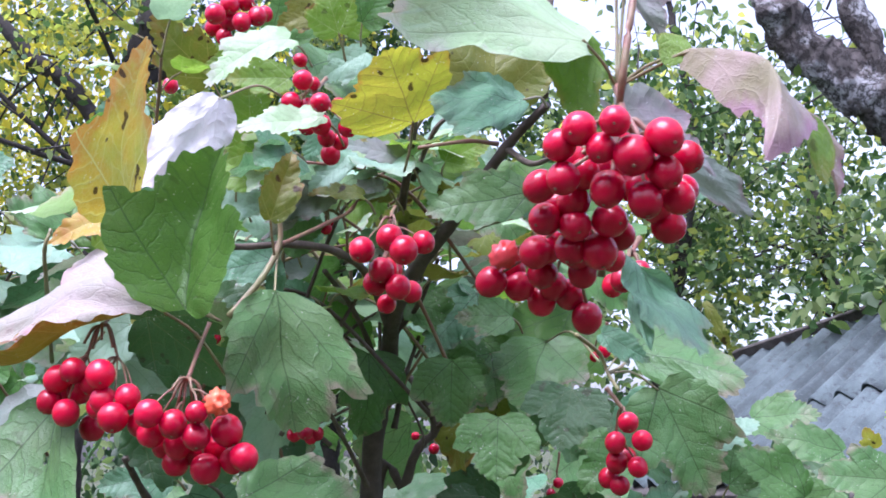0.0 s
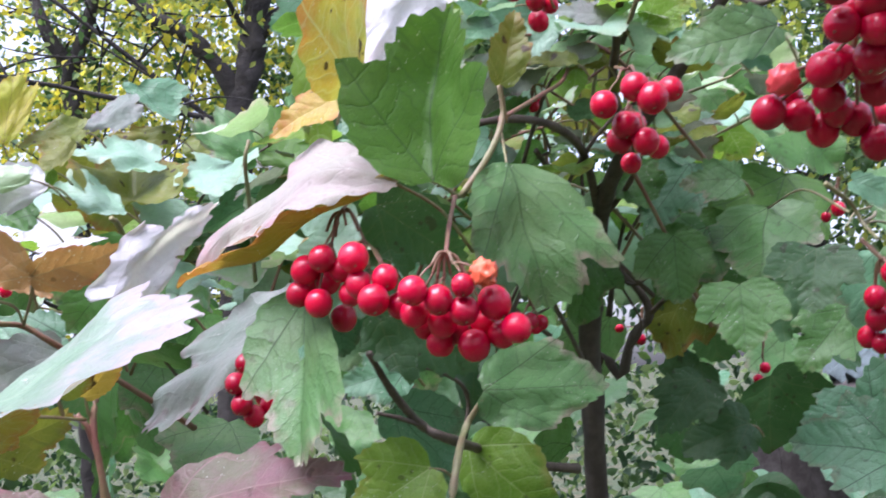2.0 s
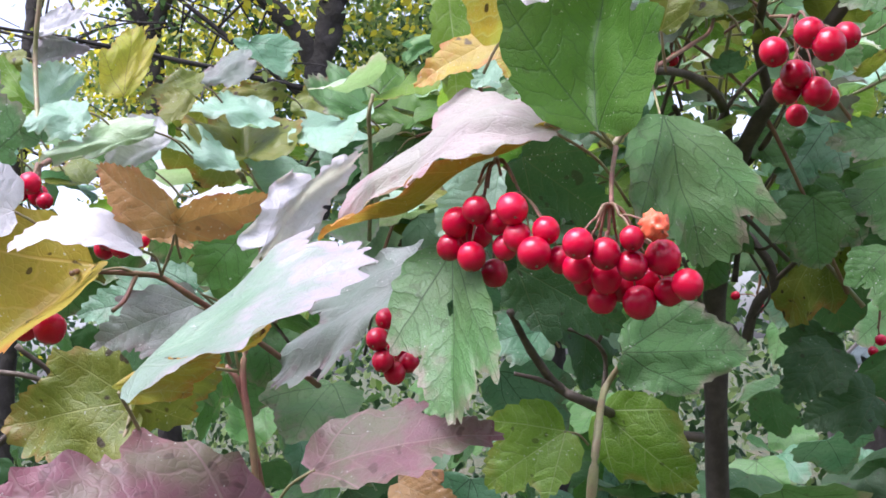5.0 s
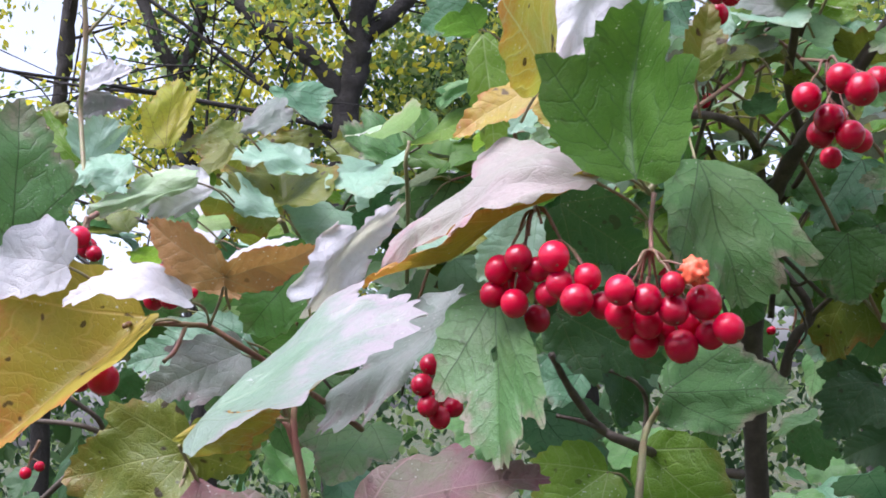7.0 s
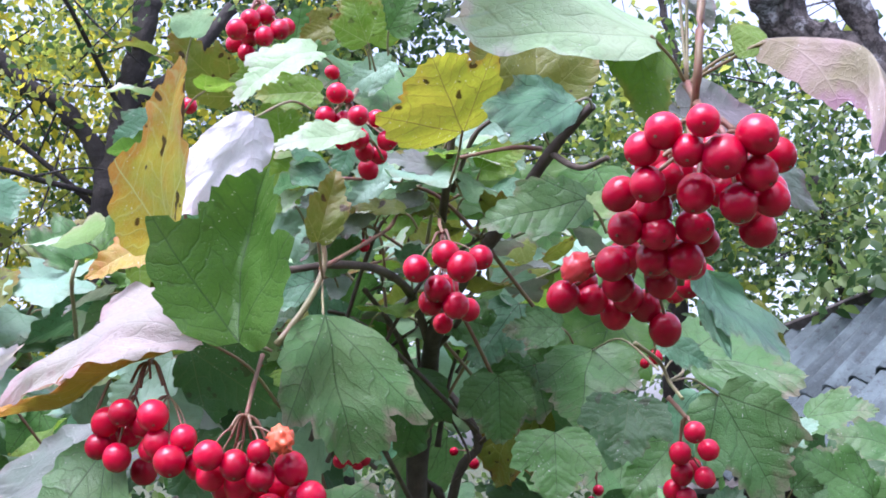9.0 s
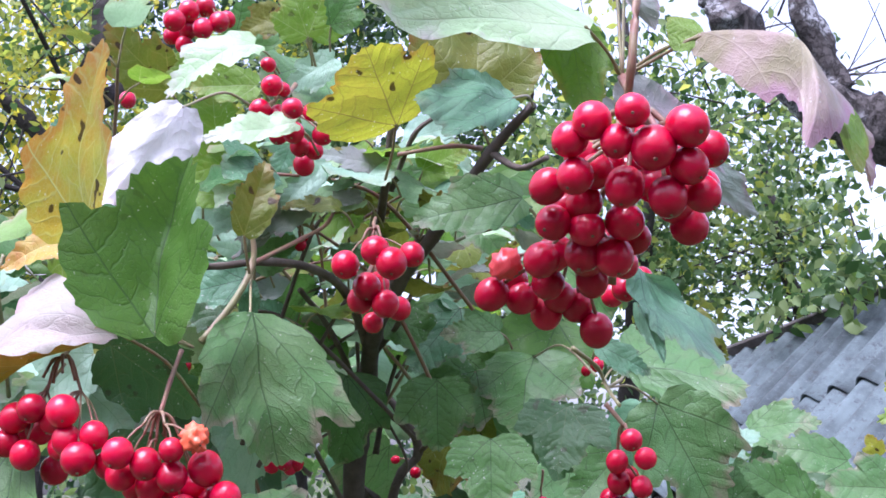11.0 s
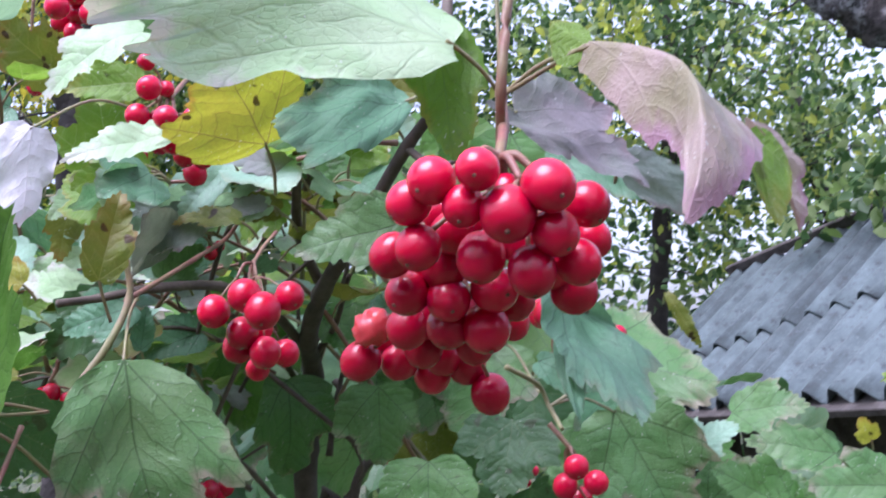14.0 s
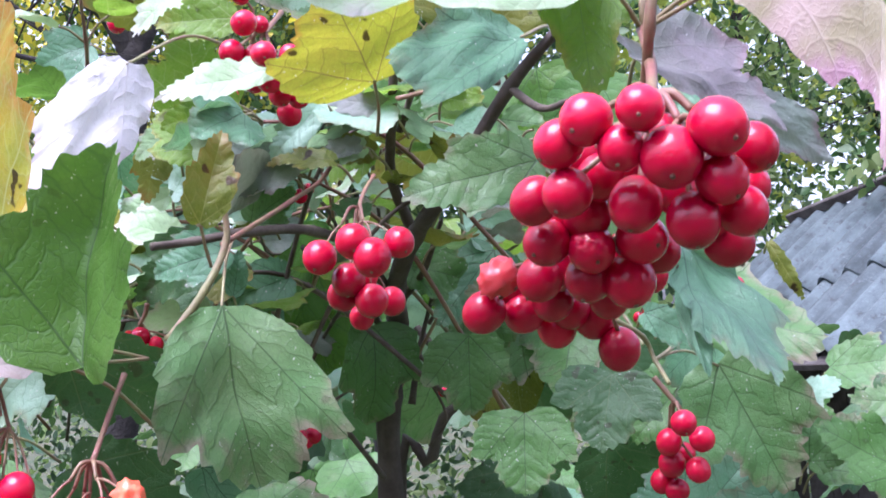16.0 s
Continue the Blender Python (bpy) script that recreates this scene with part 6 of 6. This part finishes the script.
tree("airy green tree over the shed", [(1.6098, 9.1800, -1.7769), (1.6300, 8.5744, 1.7806), (1.4219, 8.1692, 2.8313), (1.3296, 8.0463, 3.4942)], 0.08, 0.04, 9, 46, [F_LIGHT, F_LIGHT, F_GREEN, F_LIGHT], 2800, (0.06, 0.10), 0.42, ceiling=4.0, east=1.75)
tree("old leaning fruit tree with grey lichened bark", [(4.1247, 6.9246, -0.7661), (2.7858, 5.7263, 1.8471), (1.9012, 5.2093, 2.5408), (1.5089, 5.0265, 2.7740), (1.2166, 4.9651, 2.9546), (0.9272, 4.8988, 3.1658), (0.7839, 4.8504, 3.3610), (0.7256, 4.8857, 3.7157)], 0.15, 0.078, 0, 47,
     [F_GREEN, F_LIGHT], 240, (0.04, 0.07), 0.3, OLD_BARK, 6,
     forks=(([(1.2133, 4.9494, 3.0447), (1.1473, 4.9113, 3.2269), (1.0785, 4.8568, 3.5039), (1.1043, 4.8561, 4.1208)]), ([(2.0850, 5.2474, 2.4303), (2.1269, 5.3340, 3.1430), (2.1582, 5.4911, 4.0336)])))
leaf_pile("hedge", None, 16000, 61, lambda g, n: np.stack([g.uniform(-9, 2.7, n), g.uniform(8.5, 11, n), 3.0 * g.beta(1.1, 1.4, n)], 1), [F_GREEN, F_DEEP, F_LIGHT], (0.07, 0.13), "overgrown green hedge closing the garden")
# two unseen hedges, added so that light falls mainly from above
tall = leaf_pile("hedge", None, 9000, 62, lambda g, n: np.stack([g.uniform(-9, 9, n), g.uniform(-7, -4.2, n), 4.6 * g.beta(1.1, 1.2, n)], 1), [F_GREEN, F_DEEP, F_GREEN], (0.16, 0.30), "unseen tall hedge added behind the camera to block low sky")
side = leaf_pile("hedge", None, 6000, 63, lambda g, n: np.stack([g.uniform(-9, -6.5, n), g.uniform(-6, 9, n), 4.2 * g.beta(1.1, 1.2, n)], 1), [F_GREEN, F_DEEP, F_GREEN], (0.16, 0.30), "unseen hedge added at the garden side to block low sky")
for ob in (bpy.data.objects["hedge"], tall, side):
    ob["category"] = "hedge"


# ---- shed with its corrugated roof ----
def slate_material(across, up):
    m = Nodes("weathered_slate")
    place = m.node("TexCoord").outputs["Object"]
    wide = m.noise(place, 5.0, 6.0, 0.6)
    speck = m.noise(place, 55.0, 5.0, 0.75)
    lanes = m.node("CombineXYZ")
    for k, (way, scale) in enumerate(((across, 11.0), (up, 1.6))):
        dot = m.node("VectorMath", operation="DOT_PRODUCT")
        m.put(dot.inputs[0], place), m.put(dot.inputs[1], tuple(way))
        m.put(lanes.inputs[k], m.math("MULTIPLY", dot.outputs["Value"], scale))
    streak = m.noise(lanes.outputs[0], 1.0, 5.0, 0.65)
    wide = m.math("MULTIPLY_ADD", streak, 0.75, m.math("MULTIPLY_ADD", wide, 0.5, -0.12))
    col = m.mix(m.step(wide, 0.32, 0.68), (0.034, 0.046, 0.046), (0.104, 0.138, 0.138))
    col = m.mix(m.math("MULTIPLY", m.step(speck, 0.54, 0.70), 0.45), col, (0.155, 0.188, 0.185))
    col = m.mix(m.math("MULTIPLY", m.step(m.noise(place, 18.0, 6.0, 0.8), 0.52, 0.66), 0.8), col, (0.035, 0.037, 0.038))
    m.shade(Base_Color=col, Roughness=0.9)
    m.bump(speck, 0.6, 0.006)
    return m.mat


PLANK = bark_material("weathered_plank", (0.05, 0.042, 0.036), (0.11, 0.10, 0.09), 12.0, 0.004, 0.85)
SHED = tagged(new("shed"), "low garden shed with a weathered grey corrugated roof", "shed")
EAVE, RISE = Vector((0.6141, -0.7759, 0.1441)), Vector((0.6282, 0.5911, 0.5059))
OUT = EAVE.cross(RISE).normalized()
SLATE = slate_material(EAVE, RISE)
ROW = Vector((0.4690, 5.4154, 1.6522))
PITCH, WAVES = 0.143, 8


def sheet_mesh(length, waves, seed, lift=0.0, skew=0.0):
    """One corrugated sheet: across EAVE, up along RISE, 7 mm thick, its lower edge cut askew and a little worn."""
    rng = random.Random(seed)
    nx, ny = waves * 10, 6
    verts, faces = [], []
    for lay in (0.0, -0.009):
        for j in range(ny + 1):
            for i in range(nx + 1):
                x, y = i / 10 * PITCH, j / ny * length
                foot = lift - skew * x
                y = foot + (length - foot) * j / ny
                if j == 0:
                    y += 0.006 * noise.noise(Vector((x * 9, seed, 0)))
                z = 0.030 * math.cos(math.tau * i / 10) + lay + 0.004 * noise.noise(Vector((x * 2, y * 2, seed)))
                verts.append(EAVE * x + RISE * y + OUT * z)
    n = nx + 1
    half = n * (ny + 1)
    for j in range(ny):
        for i in range(nx):
            q = (j * n + i, j * n + i + 1, (j + 1) * n + i + 1, (j + 1) * n + i)
            faces += [q, tuple(half + k for k in q[::-1])]
    for i in range(nx):
        faces += [(i, half + i, half + i + 1, i + 1), (ny * n + i + 1, half + ny * n + i + 1, half + ny * n + i, ny * n + i)]
    for j in range(ny):
        faces += [(j * n, (j + 1) * n, half + (j + 1) * n, half + j * n), (j * n + nx, half + j * n + nx, half + (j + 1) * n + nx, (j + 1) * n + nx)]
    return mesh_of("roof_sheet", verts, faces)


UP_LEN, LOW_LEN = 0.935, 0.76
for row, (start, long, drop) in enumerate(((0.0, UP_LEN, 0.0), (-LOW_LEN + 0.08, LOW_LEN, -0.020))):
    for k in range(5):
        ob = link("roof_sheet", sheet_mesh(long, WAVES, 70 + 5 * row + k, *((0.26 - 0.25 * (-0.57 + k * (WAVES - 1) * PITCH), 0.25) if row else (0.0, 0.0))), SLATE, SHED)
        ob.location = ROW + EAVE * (-0.57 + k * (WAVES - 1) * PITCH) + RISE * start + OUT * (drop + 0.008 * k - 0.012)


def beam(name, a, b, wide, high, parent=SHED, material=PLANK, side=None):
    """A sawn board from a to b with slightly broken edges."""
    a, b = Vector(a), Vector(b)
    way = (b - a).normalized()
    s = (side or OUT).cross(way).normalized()
    u = way.cross(s)
    bm = bmesh.new()
    c = 0.12 * min(wide, high)
    ring = [(-wide / 2 + c, -high / 2), (wide / 2 - c, -high / 2), (wide / 2, -high / 2 + c), (wide / 2, high / 2 - c), (wide / 2 - c, high / 2), (-wide / 2 + c, high / 2), (-wide / 2, high / 2 - c), (-wide / 2, -high / 2 + c)]
    loops = [[bm.verts.new(p + s * x + u * y) for x, y in ring] for p in (a, b)]
    for k in range(8):
        bm.faces.new((loops[0][k], loops[0][(k + 1) % 8], loops[1][(k + 1) % 8], loops[1][k]))
    bm.faces.new(loops[0][::-1]), bm.faces.new(loops[1])
    me = bpy.data.meshes.new(name)
    bm.to_mesh(me), bm.free()
    return link(name, me, material, parent)


RIDGE = ROW + RISE * UP_LEN
VINE = tagged(new("climbing_vine"), "leafy green vine creeping over the shed roof ridge", "vine")
runs = []
for k in range(9):
    rng = random.Random(300 + k)
    p = RIDGE + EAVE * (0.22 + 0.22 * k) + OUT * 0.07
    q = p - RISE * rng.uniform(0.15, 0.45) + EAVE * rng.uniform(-0.2, 0.35) + OUT * 0.06
    stem([p + RISE * 0.1, p, (p + q) / 2 + OUT * 0.06, q], 0.007, 0.003, TREE_BARK, "runner", VINE, 6, 0.1, k)
    runs += glide([p + RISE * 0.1, p, (p + q) / 2 + OUT * 0.06, q], 5)
RUNS = np.array([tuple(p) for p in runs])
leaf_pile("vine_leaves", VINE, 620, 88, lambda g, n: RUNS[g.integers(0, len(RUNS), n)] + g.normal(0, 0.07, (n, 3)) + np.array(tuple(OUT)) * 0.06, [F_GREEN, F_LIGHT, F_GREEN], (0.06, 0.11))
beam("ridge_board", RIDGE - EAVE * 0.64 + OUT * 0.02, RIDGE + EAVE * 4.0 + OUT * 0.03, 0.04, 0.05)
beam("verge_board", ROW - EAVE * 0.60 - RISE * (LOW_LEN - 0.44) - OUT * 0.03, RIDGE - EAVE * 0.60 - OUT * 0.03, 0.03, 0.07)
FOOT = ROW - RISE * (LOW_LEN - 0.10) - OUT * 0.07
beam("eave_board", FOOT - EAVE * 0.55 + RISE * 0.38, FOOT + EAVE * 4.0 - RISE * 0.74, 0.10, 0.03)
flat = Vector((EAVE.x, EAVE.y, 0)).normalized()
back = Vector((-flat.y, flat.x, 0))
back = back if back.dot(RISE) > 0 else -back
for k in range(26):
    p = FOOT + flat * (-0.45 + 0.155 * k) + back * 1.05
    beam("wall_board", (p.x, p.y, 0.0), (p.x, p.y, p.z + 0.45 + EAVE.z * (0.155 * k - 0.45)), 0.15, 0.022, side=-back)
gable = FOOT - flat * 0.50
for k in range(6):
    p = gable + back * (0.15 + 0.155 * k)
    beam("wall_board", (p.x, p.y, 0.0), (p.x, p.y, p.z + 0.10 * k), 0.15, 0.022, side=flat)
